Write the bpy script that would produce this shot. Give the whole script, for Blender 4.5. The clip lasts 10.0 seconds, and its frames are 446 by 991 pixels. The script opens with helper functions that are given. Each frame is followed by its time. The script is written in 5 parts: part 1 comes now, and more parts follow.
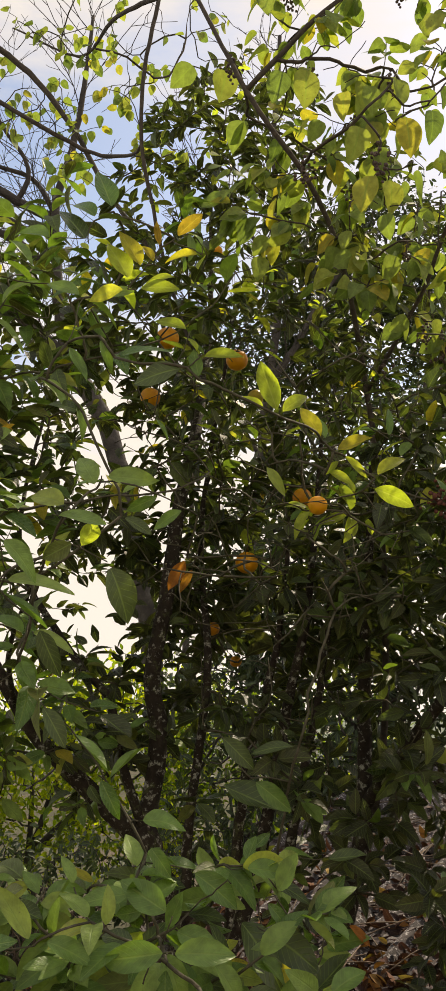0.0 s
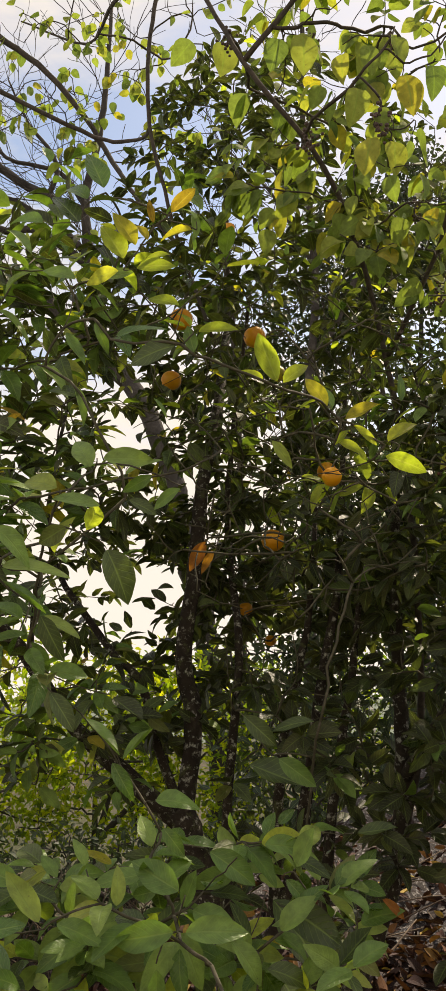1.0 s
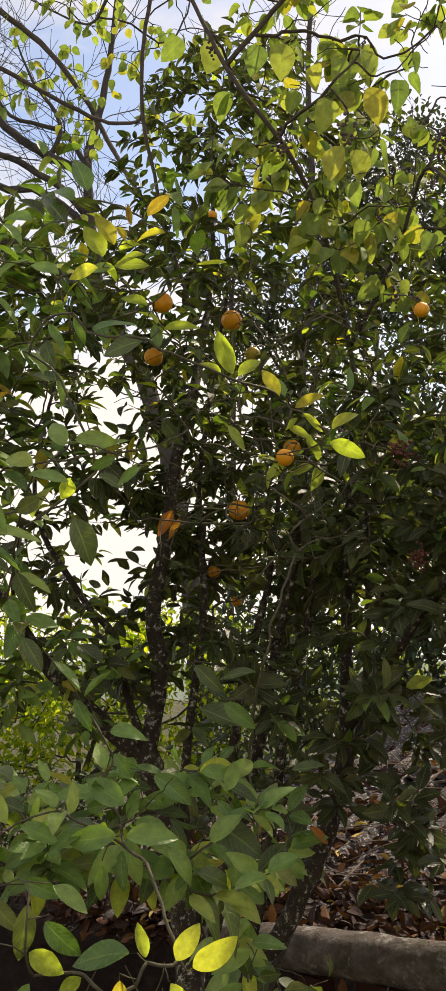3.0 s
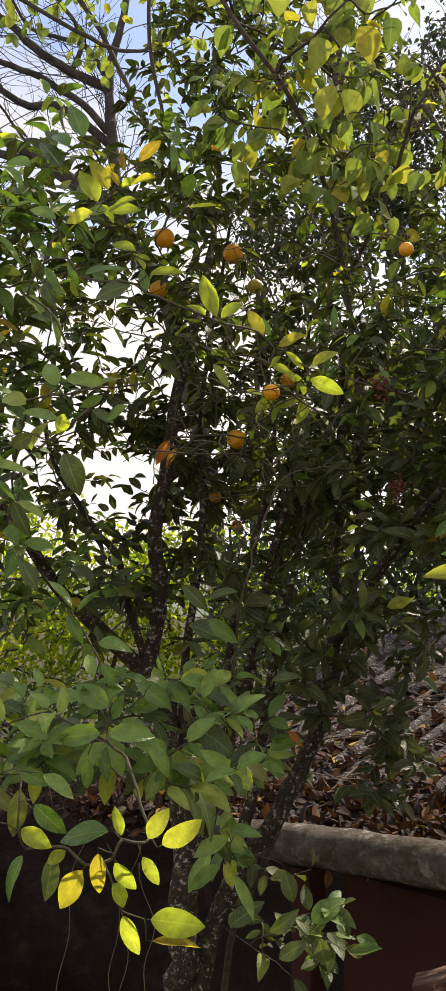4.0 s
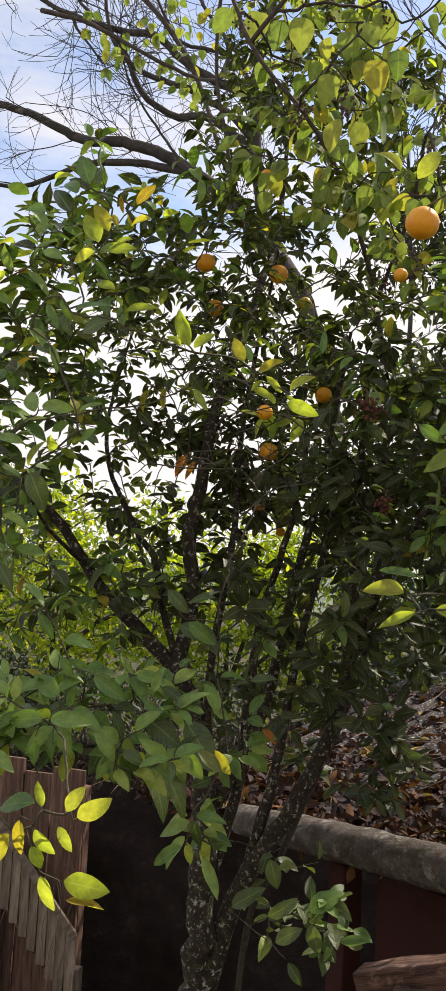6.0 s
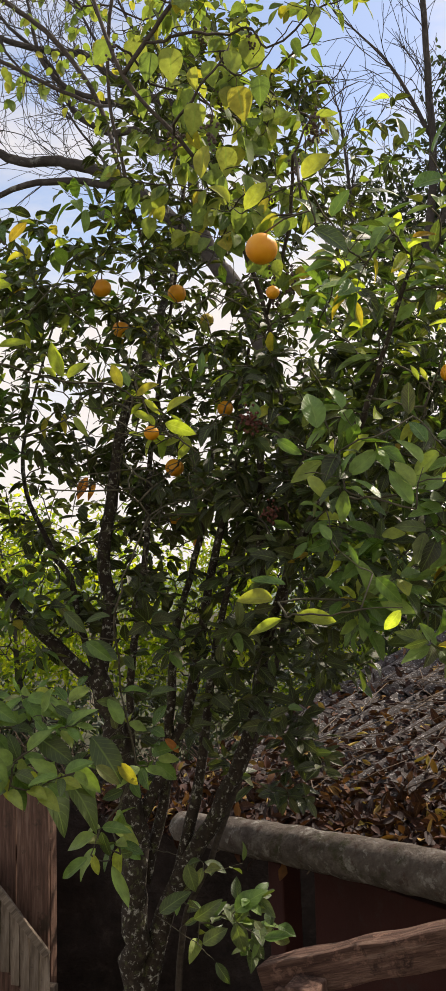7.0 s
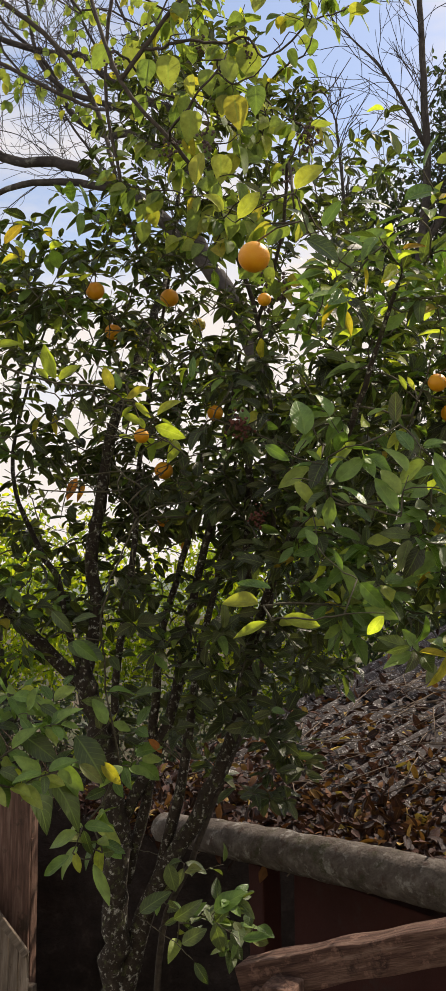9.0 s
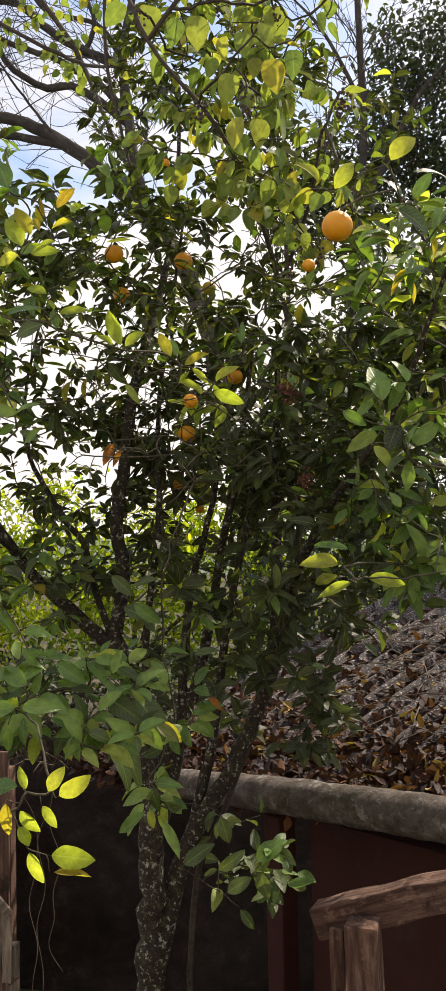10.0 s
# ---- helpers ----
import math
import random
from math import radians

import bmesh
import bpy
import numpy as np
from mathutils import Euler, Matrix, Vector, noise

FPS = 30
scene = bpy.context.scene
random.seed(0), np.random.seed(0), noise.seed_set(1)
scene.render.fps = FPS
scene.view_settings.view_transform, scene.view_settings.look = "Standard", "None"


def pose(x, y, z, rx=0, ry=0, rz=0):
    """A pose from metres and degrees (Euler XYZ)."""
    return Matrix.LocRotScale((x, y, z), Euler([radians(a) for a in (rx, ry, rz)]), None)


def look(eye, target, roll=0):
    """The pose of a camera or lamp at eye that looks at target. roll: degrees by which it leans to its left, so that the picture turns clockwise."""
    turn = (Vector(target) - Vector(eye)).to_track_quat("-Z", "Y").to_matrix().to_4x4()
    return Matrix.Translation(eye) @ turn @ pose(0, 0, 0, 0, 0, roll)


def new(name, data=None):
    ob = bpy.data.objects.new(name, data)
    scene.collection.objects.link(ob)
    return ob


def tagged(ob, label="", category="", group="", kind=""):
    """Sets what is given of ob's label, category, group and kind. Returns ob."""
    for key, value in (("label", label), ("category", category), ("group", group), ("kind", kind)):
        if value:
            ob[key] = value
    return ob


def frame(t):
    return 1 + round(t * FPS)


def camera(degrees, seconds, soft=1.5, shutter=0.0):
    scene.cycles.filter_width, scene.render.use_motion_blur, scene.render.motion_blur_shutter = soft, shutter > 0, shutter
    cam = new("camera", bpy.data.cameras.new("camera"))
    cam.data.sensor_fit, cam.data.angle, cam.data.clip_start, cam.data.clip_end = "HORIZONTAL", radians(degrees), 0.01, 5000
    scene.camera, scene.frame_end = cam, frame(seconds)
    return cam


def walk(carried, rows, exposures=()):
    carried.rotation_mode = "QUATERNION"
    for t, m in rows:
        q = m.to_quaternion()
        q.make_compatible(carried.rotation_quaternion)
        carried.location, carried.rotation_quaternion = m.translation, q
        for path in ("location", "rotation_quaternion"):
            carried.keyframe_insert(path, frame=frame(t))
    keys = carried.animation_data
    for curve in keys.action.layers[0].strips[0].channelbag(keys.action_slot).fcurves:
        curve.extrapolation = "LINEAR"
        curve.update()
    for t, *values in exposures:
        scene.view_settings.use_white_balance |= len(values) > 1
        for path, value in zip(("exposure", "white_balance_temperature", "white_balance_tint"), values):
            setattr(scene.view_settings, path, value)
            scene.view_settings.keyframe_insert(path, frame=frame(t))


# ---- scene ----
cam = camera(26.2, 10.0, 1.5)
PATH = [
    (0, (0.181, -0.021, 2.612), (0.055, 1.92, 3.078), 1.0),
    (0.5, (0.198, -0.006, 2.605), (-0.037, 1.928, 3.056), 2.4),
    (1, (0.265, 0.01, 2.602), (0.026, 1.947, 3.037), -1.6),
    (1.5, (0.267, 0.065, 2.568), (0.005, 2.013, 2.939), -2.0),
    (2, (0.247, 0.061, 2.579), (0.018, 2.007, 2.98), 0.0),
    (2.5, (0.317, -0.067, 2.581), (0.096, 1.88, 2.983), 1.1),
    (2.7, (0.345, -0.134, 2.59), (0.126, 1.816, 2.98), 0.6),
    (3.8, (0.449, -0.35, 2.548), (0.167, 1.618, 2.768), 0.8),
    (4, (0.488, -0.363, 2.589), (0.19, 1.606, 2.777), 0.9),
    (4.5, (0.567, -0.422, 2.612), (0.116, 1.517, 2.8), 0.4),
    (5, (0.593, -0.44, 2.613), (0.059, 1.478, 2.797), 1.1),
    (5.5, (0.689, -0.433, 2.616), (0.205, 1.498, 2.807), 1.0),
    (5.6, (0.725, -0.444, 2.637), (0.233, 1.486, 2.82), 0.5),
    (5.7, (0.783, -0.473, 2.64), (0.268, 1.45, 2.826), 1.3),
    (5.8, (0.778, -0.454, 2.641), (0.286, 1.477, 2.817), 1.1),
    (6, (0.982, -0.443, 2.631), (0.329, 1.44, 2.798), 2.9),
    (6.2, (1.085, -0.458, 2.65), (0.459, 1.434, 2.816), 1.8),
    (7.3, (1.271, -0.458, 2.658), (0.656, 1.436, 2.838), -1.5),
    (7.5, (1.29, -0.439, 2.643), (0.679, 1.456, 2.826), -1.3),
    (8, (1.307, -0.45, 2.639), (0.698, 1.445, 2.826), -1.0),
    (8.5, (1.267, -0.473, 2.634), (0.674, 1.428, 2.819), -0.4),
    (9, (1.242, -0.483, 2.656), (0.657, 1.42, 2.842), -0.1),
    (9.5, (1.1, -0.559, 2.65), (0.617, 1.377, 2.79), -2.7),
    (9.9, (0.941, -0.622, 2.671), (0.505, 1.327, 2.767), -1.9),
    (10, (0.901, -0.626, 2.669), (0.479, 1.327, 2.768), -1.2),
]
walk(cam, [(t, look(e, p, r)) for t, e, p, r in PATH], [(0, 0.02, 8100, 13), (2, 0.08, 7900, 13), (4, 0.19, 7300, 15), (5.5, 0.17, 6950, 15), (8, -0.08, 7300, 15), (9.5, 0.04, 7300, 15), (10, 0.22, 7300, 15)])

# ---------------- world, sun, exposure ----------------
SUN_EL, SUN_AZ = 50.0, 30.0      # degrees; azimuth from +y towards +x
world = bpy.data.worlds.new("sky")
scene.world = world
world.use_nodes = True
wn, wl = world.node_tree.nodes, world.node_tree.links
wn.clear()
w_out = wn.new("ShaderNodeOutputWorld")
w_bg = wn.new("ShaderNodeBackground")
w_sky = wn.new("ShaderNodeTexSky")
w_sky.sky_type, w_sky.sun_disc = "NISHITA", False
w_sky.sun_elevation, w_sky.sun_rotation = radians(SUN_EL), radians(SUN_AZ)
w_sky.air_density, w_sky.dust_density, w_sky.ozone_density = 1.0, 0.8, 2.0
w_co = wn.new("ShaderNodeTexCoord")
w_map = wn.new("ShaderNodeMapping")
w_map.inputs["Scale"].default_value = (2.0, 2.0, 5.5)
w_noise = wn.new("ShaderNodeTexNoise")
w_noise.inputs["Scale"].default_value, w_noise.inputs["Detail"].default_value = 1.6, 7.0
w_noise.inputs["Roughness"].default_value = 0.6
w_ramp = wn.new("ShaderNodeMapRange")
w_ramp.inputs["From Min"].default_value, w_ramp.inputs["From Max"].default_value = 0.36, 0.64
w_sep = wn.new("ShaderNodeSeparateXYZ")
w_low = wn.new("ShaderNodeMapRange")          # thicker cloud low in the sky
w_low.inputs["From Min"].default_value, w_low.inputs["From Max"].default_value = 0.36, 0.12
w_add = wn.new("ShaderNodeMath")
w_add.operation, w_add.use_clamp = "ADD", True
w_mix = wn.new("ShaderNodeMix")
w_mix.data_type = "RGBA"
w_mix.inputs["B"].default_value = (9.8, 9.9, 10.1, 1)
wl.new(w_co.outputs["Generated"], w_map.inputs["Vector"])
wl.new(w_map.outputs["Vector"], w_noise.inputs["Vector"])
wl.new(w_noise.outputs["Fac"], w_ramp.inputs["Value"])
wl.new(w_co.outputs["Generated"], w_sep.inputs["Vector"])
wl.new(w_sep.outputs["Z"], w_low.inputs["Value"])
wl.new(w_ramp.outputs["Result"], w_add.inputs[0])
wl.new(w_low.outputs["Result"], w_add.inputs[1])
wl.new(w_add.outputs["Value"], w_mix.inputs["Factor"])
w_gain = wn.new("ShaderNodeVectorMath")
w_gain.operation = "SCALE"
w_gain.inputs["Scale"].default_value = 2.0
wl.new(w_sky.outputs["Color"], w_gain.inputs[0])
wl.new(w_gain.outputs["Vector"], w_mix.inputs["A"])
wl.new(w_mix.outputs["Result"], w_bg.inputs["Color"])
w_bg.inputs["Strength"].default_value = 0.094
wl.new(w_bg.outputs["Background"], w_out.inputs["Surface"])

sun = new("sun", bpy.data.lights.new("sun", "SUN"))
sun.data.energy, sun.data.angle, sun.data.color = 5.0, radians(0.6), (1.0, 0.95, 0.86)
SUN_DIR = Vector((math.sin(radians(SUN_AZ)) * math.cos(radians(SUN_EL)), math.cos(radians(SUN_AZ)) * math.cos(radians(SUN_EL)), math.sin(radians(SUN_EL))))
sun.matrix_world = look(SUN_DIR * 30, (0, 0, 0))

# ---------------- materials ----------------


def base_mat(name):
    m = bpy.data.materials.new(name)
    m.use_nodes = True
    n, l = m.node_tree.nodes, m.node_tree.links
    return m, n, l, n["Principled BSDF"]


def node(n, kind, **values):
    x = n.new(kind)
    for k, v in values.items():
        x.inputs[k.replace("_", " ")].default_value = v
    return x


def ramp(n, stops):
    r = n.new("ShaderNodeValToRGB")
    while len(r.color_ramp.elements) < len(stops):
        r.color_ramp.elements.new(0.5)
    for e, (p, c) in zip(r.color_ramp.elements, stops):
        e.position, e.color = p, (*c, 1)
    return r


def mix_rgb(n, l, fac, a, b, blend="MIX"):
    x = n.new("ShaderNodeMix")
    x.data_type, x.blend_type = "RGBA", blend
    for sock, v in (("Factor", fac), ("A", a), ("B", b)):
        if isinstance(v, (int, float)):
            x.inputs[sock].default_value = v
        elif isinstance(v, tuple):
            x.inputs[sock].default_value = (*v, 1)
        else:
            l.new(v, x.inputs[sock])
    return x.outputs["Result"]


def leaf_material(name, stops, single, through_light=0.30, rough=0.34, spots=0.5, vein=(0.26, 0.36, 0.10), spec=0.5):
    """Leaf with midrib, side veins, blotches and light passing through. single: each leaf is an object of its own."""
    m, n, l, p = base_mat(name)
    if single:
        rnd = n.new("ShaderNodeObjectInfo").outputs["Random"]
    else:
        rnd = n.new("ShaderNodeNewGeometry").outputs["Random Per Island"]
    col = ramp(n, stops)
    l.new(rnd, col.inputs["Fac"])
    uv = n.new("ShaderNodeUVMap")
    sep = n.new("ShaderNodeSeparateXYZ")
    l.new(uv.outputs["UV"], sep.inputs[0])
    ax = n.new("ShaderNodeMath")
    ax.operation = "ABSOLUTE"
    l.new(sep.outputs["Y"], ax.inputs[0])                       # 0 at the midrib, 1 at the rim
    rib = node(n, "ShaderNodeMapRange", From_Min=0.10, From_Max=0.02)
    l.new(ax.outputs[0], rib.inputs["Value"])
    slant = n.new("ShaderNodeMath")                             # side veins run forward
    slant.operation = "MULTIPLY_ADD"
    l.new(ax.outputs[0], slant.inputs[0])
    slant.inputs[1].default_value = -0.22
    l.new(sep.outputs["X"], slant.inputs[2])
    wave = n.new("ShaderNodeMath")
    wave.operation = "PINGPONG"
    l.new(slant.outputs[0], wave.inputs[0])
    wave.inputs[1].default_value = 0.055
    side = node(n, "ShaderNodeMapRange", From_Min=0.012, From_Max=0.0)
    l.new(wave.outputs[0], side.inputs["Value"])
    half = n.new("ShaderNodeMath")
    half.operation = "MULTIPLY"
    l.new(side.outputs[0], half.inputs[0])
    half.inputs[1].default_value = 0.5
    vmask = n.new("ShaderNodeMath")
    vmask.operation = "MAXIMUM"
    l.new(rib.outputs[0], vmask.inputs[0])
    l.new(half.outputs[0], vmask.inputs[1])
    vfac = n.new("ShaderNodeMath")
    vfac.operation = "MULTIPLY"
    l.new(vmask.outputs[0], vfac.inputs[0])
    vfac.inputs[1].default_value = 0.55
    co = n.new("ShaderNodeTexCoord")
    big = node(n, "ShaderNodeTexNoise", Scale=3.0 if single else 38.0, Detail=4.0, Roughness=0.6)
    l.new(co.outputs["Object"], big.inputs["Vector"])
    fine = node(n, "ShaderNodeTexNoise", Scale=17.0 if single else 230.0, Detail=3.0)
    l.new(co.outputs["Object"], fine.inputs["Vector"])
    bl = node(n, "ShaderNodeMapRange", From_Min=0.30, From_Max=0.72, To_Min=0.62, To_Max=1.35)
    l.new(big.outputs["Fac"], bl.inputs["Value"])
    c1 = mix_rgb(n, l, 1.0, col.outputs["Color"], bl.outputs[0], "MULTIPLY")
    sp = node(n, "ShaderNodeMapRange", From_Min=0.66, From_Max=0.74, To_Max=spots)
    l.new(fine.outputs["Fac"], sp.inputs["Value"])
    c2 = mix_rgb(n, l, sp.outputs[0], c1, (0.13, 0.11, 0.05))
    c3 = mix_rgb(n, l, vfac.outputs[0], c2, vein)
    l.new(c3, p.inputs["Base Color"])
    mean = n.new("ShaderNodeMath")
    mean.operation = "ADD"
    l.new(big.outputs["Fac"], mean.inputs[0])
    l.new(rnd, mean.inputs[1])
    rr = node(n, "ShaderNodeMapRange", From_Min=0.3, From_Max=1.6, To_Min=rough - 0.12, To_Max=rough + 0.22)
    l.new(mean.outputs[0], rr.inputs["Value"])
    l.new(rr.outputs[0], p.inputs["Roughness"])
    p.inputs["Specular IOR Level"].default_value = spec
    bump = node(n, "ShaderNodeBump", Strength=0.3 if single else 0.5, Distance=0.004)
    hsum = n.new("ShaderNodeMath")
    hsum.operation = "SUBTRACT"
    l.new(fine.outputs["Fac"], hsum.inputs[0])
    l.new(vmask.outputs[0], hsum.inputs[1])
    l.new(hsum.outputs[0], bump.inputs["Height"])
    l.new(bump.outputs["Normal"], p.inputs["Normal"])
    tr = n.new("ShaderNodeBsdfTranslucent")
    warm = mix_rgb(n, l, 1.0, c3, (1.45, 1.55, 0.55), "MULTIPLY")
    l.new(warm, tr.inputs["Color"])
    mx = n.new("ShaderNodeMixShader")
    mx.inputs[0].default_value = through_light
    l.new(p.outputs[0], mx.inputs[1])
    l.new(tr.outputs[0], mx.inputs[2])
    l.new(mx.outputs[0], n["Material Output"].inputs["Surface"])
    return m


GREEN = [(0.0, (0.052, 0.082, 0.024)), (0.45, (0.088, 0.124, 0.038)), (0.8, (0.122, 0.156, 0.054)), (1.0, (0.19, 0.20, 0.05))]
# leaves on the open front: the light they catch is put into this colour
LIT_PALE = [(0.0, (0.085, 0.165, 0.036)), (0.5, (0.155, 0.262, 0.056)), (0.85, (0.235, 0.340, 0.080)), (1.0, (0.38, 0.41, 0.07))]
# leaves deep in the crown: their shade is put into this darker colour
SHADED = [(0.0, (0.032, 0.039, 0.016)), (0.6, (0.054, 0.064, 0.023)), (1.0, (0.090, 0.092, 0.030))]
LIME = [(0.0, (0.37, 0.45, 0.07)), (0.6, (0.47, 0.53, 0.10)), (1.0, (0.57, 0.56, 0.11))]
GOLD = [(0.0, (0.50, 0.45, 0.07)), (0.7, (0.50, 0.37, 0.06)), (1.0, (0.42, 0.23, 0.05))]
VINE = [(0.0, (0.13, 0.19, 0.07)), (0.5, (0.24, 0.30, 0.095)), (0.85, (0.35, 0.37, 0.105)), (1.0, (0.46, 0.37, 0.07))]
M_LEAF1 = {"green": leaf_material("orange_leaf_green", GREEN, True), "dark": leaf_material("orange_leaf_shaded", SHADED, True),
           "lime": leaf_material("orange_leaf_lime", LIME, True, 0.68, 0.42, 0.5, (0.55, 0.60, 0.20), 0.4), "gold": leaf_material("orange_leaf_gold", GOLD, True, 0.66, 0.45, 0.8, (0.62, 0.52, 0.15), 0.35),
           "vine": leaf_material("vine_leaf_green", VINE, True, 0.5, 0.6, 0.7, spec=0.25), "pale": leaf_material("orange_leaf_lit", LIT_PALE, True)}
M_LEAFN = {"green": leaf_material("foliage_green", GREEN, False), "dark": leaf_material("foliage_shaded", SHADED, False),
           "lime": leaf_material("foliage_lime", LIME, False, 0.58, 0.42, 0.5, (0.55, 0.60, 0.20), 0.4), "gold": leaf_material("foliage_gold", GOLD, False, 0.56, 0.45, 0.8, (0.62, 0.52, 0.15), 0.35),
           "vine": leaf_material("foliage_vine", VINE, False, 0.5, 0.6, 0.7, spec=0.25), "pale": leaf_material("foliage_lit", LIT_PALE, False)}
RUST = [(0.0, (0.30, 0.10, 0.025)), (0.6, (0.46, 0.17, 0.035)), (1.0, (0.55, 0.26, 0.06))]
M_LEAF1["rust"] = leaf_material("orange_leaf_dead", RUST, True, 0.45, 0.6, 0.9, (0.40, 0.20, 0.08), 0.25)
M_LEAFN["rust"] = leaf_material("foliage_dead", RUST, False, 0.45, 0.6, 0.9, (0.40, 0.20, 0.08), 0.25)
PALETTE = ["green", "dark", "lime", "gold", "vine", "pale", "rust"]
# sunlight on the two brighter bushes is put into this leaf colour
M_HEDGE_SUNLIT = leaf_material("hedge_leaf_sunlit", [(0.0, (0.10, 0.16, 0.02)), (0.4, (0.27, 0.36, 0.035)), (1.0, (0.55, 0.53, 0.05))], False, 0.66, 0.5, 0.2)
M_SHRUB = leaf_material("shrub_leaf", [(0.0, (0.035, 0.065, 0.016)), (0.3, (0.10, 0.17, 0.026)), (0.6, (0.22, 0.31, 0.036)), (1.0, (0.45, 0.46, 0.05))], False, 0.6, 0.5, 0.2)
M_EVERGREEN = leaf_material("evergreen_leaf", [(0.0, (0.020, 0.036, 0.018)), (0.7, (0.034, 0.052, 0.024)), (1.0, (0.06, 0.075, 0.03))], False, 0.2, 0.5, 0.3)
M_LITTER = leaf_material("dead_leaf", [(0.0, (0.014, 0.006, 0.005)), (0.50, (0.036, 0.013, 0.009)), (0.84, (0.085, 0.030, 0.017)), (0.95, (0.24, 0.11, 0.04)), (1.0, (0.46, 0.34, 0.09))],
                         False, 0.12, 0.6, 0.5, (0.14, 0.08, 0.05), 0.3)


def rough_material(name, stops, scale, bump_scale, bump_strength, rough=0.85, patch=None, patch_scale=6.0, patch_at=0.55, stretch=(1, 1, 1), distance=0.01, vary=0.0):
    """Weathered solid: grain at one scale, patches (lichen, moss, stains) at another."""
    m, n, l, p = base_mat(name)
    co = n.new("ShaderNodeTexCoord")
    mp = n.new("ShaderNodeMapping")
    mp.inputs["Scale"].default_value = stretch
    l.new(co.outputs["Object"], mp.inputs["Vector"])
    a = node(n, "ShaderNodeTexNoise", Scale=scale, Detail=8.0, Roughness=0.65)
    l.new(mp.outputs[0], a.inputs["Vector"])
    spread = node(n, "ShaderNodeMapRange", From_Min=0.28, From_Max=0.74)
    l.new(a.outputs["Fac"], spread.inputs["Value"])
    r = ramp(n, stops)
    l.new(spread.outputs[0], r.inputs["Fac"])
    c = r.outputs["Color"]
    if vary:
        oi = n.new("ShaderNodeObjectInfo")
        vr = node(n, "ShaderNodeMapRange", To_Min=1 - vary, To_Max=1 + vary)
        l.new(oi.outputs["Random"], vr.inputs["Value"])
        c = mix_rgb(n, l, 1.0, c, vr.outputs[0], "MULTIPLY")
    if patch:
        for k, pc in enumerate(patch):
            b = node(n, "ShaderNodeTexNoise", Scale=patch_scale * (1 + 0.7 * k), Detail=9.0, Roughness=0.7)
            off = n.new("ShaderNodeMapping")
            off.inputs["Location"].default_value = (7.3 * k, 3.1 * k, 1.7)
            l.new(co.outputs["Object"], off.inputs["Vector"])
            l.new(off.outputs[0], b.inputs["Vector"])
            f = node(n, "ShaderNodeMapRange", From_Min=patch_at, From_Max=patch_at + 0.09, To_Max=0.85)
            l.new(b.outputs["Fac"], f.inputs["Value"])
            c = mix_rgb(n, l, f.outputs[0], c, pc)
    l.new(c, p.inputs["Base Color"])
    p.inputs["Roughness"].default_value = rough
    p.inputs["Specular IOR Level"].default_value = 0.25
    h = node(n, "ShaderNodeTexNoise", Scale=bump_scale, Detail=6.0, Roughness=0.7)
    l.new(mp.outputs[0], h.inputs["Vector"])
    bp = node(n, "ShaderNodeBump", Strength=bump_strength, Distance=distance)
    l.new(h.outputs["Fac"], bp.inputs["Height"])
    l.new(bp.outputs["Normal"], p.inputs["Normal"])
    return m


M_BARK = rough_material("orange_bark", [(0, (0.022, 0.016, 0.012)), (0.6, (0.044, 0.033, 0.024)), (1, (0.085, 0.066, 0.048))], 40, 90, 0.9, 0.9,
                        [(0.10, 0.11, 0.045), (0.50, 0.49, 0.42)], 34, 0.55, distance=0.006)
M_TWIG = rough_material("twig_bark", [(0, (0.05, 0.046, 0.028)), (0.6, (0.095, 0.084, 0.055)), (1, (0.19, 0.165, 0.12))], 50, 120, 0.4, 0.85, distance=0.003)
M_VINEBARK = rough_material("vine_bark", [(0, (0.032, 0.025, 0.020)), (1, (0.11, 0.088, 0.068))], 60, 120, 0.5, 0.85, distance=0.003)
M_GREYBARK = rough_material("grey_bark", [(0, (0.035, 0.030, 0.026)), (0.6, (0.070, 0.060, 0.052)), (1, (0.14, 0.125, 0.105))], 6, 14, 0.8, 0.9, [(0.30, 0.30, 0.26)], 3.0, 0.6, distance=0.03)
M_LOG = rough_material("weathered_eave_log", [(0, (0.055, 0.042, 0.034)), (0.5, (0.135, 0.110, 0.090)), (1, (0.27, 0.24, 0.21))], 16, 60, 1.0, 0.9,
                       [(0.055, 0.055, 0.022), (0.36, 0.34, 0.30), (0.085, 0.052, 0.040)], 10, 0.55, distance=0.016)
M_RAIL = rough_material("rail_wood", [(0, (0.035, 0.018, 0.013)), (0.35, (0.115, 0.060, 0.043)), (0.6, (0.20, 0.115, 0.082)), (1, (0.38, 0.26, 0.20))], 6, 30, 1.0, 0.85,
                        [(0.040, 0.020, 0.015), (0.30, 0.17, 0.12)], 15, 0.55, stretch=(9, 9, 1.0), distance=0.010, vary=0.15)
M_PLANK = rough_material("old_plank", [(0, (0.055, 0.030, 0.022)), (0.5, (0.145, 0.082, 0.058)), (1, (0.27, 0.175, 0.128))], 5, 20, 0.9, 0.9,
                         [(0.07, 0.05, 0.035)], 5, 0.56, stretch=(9, 9, 0.7), distance=0.008, vary=0.3)
M_SLAT = rough_material("pale_slat", [(0, (0.10, 0.074, 0.052)), (0.5, (0.24, 0.185, 0.135)), (1, (0.42, 0.34, 0.26))], 5, 24, 0.9, 0.9, [(0.07, 0.055, 0.04)], 9, 0.60, stretch=(9, 9, 0.8), distance=0.006, vary=0.25)
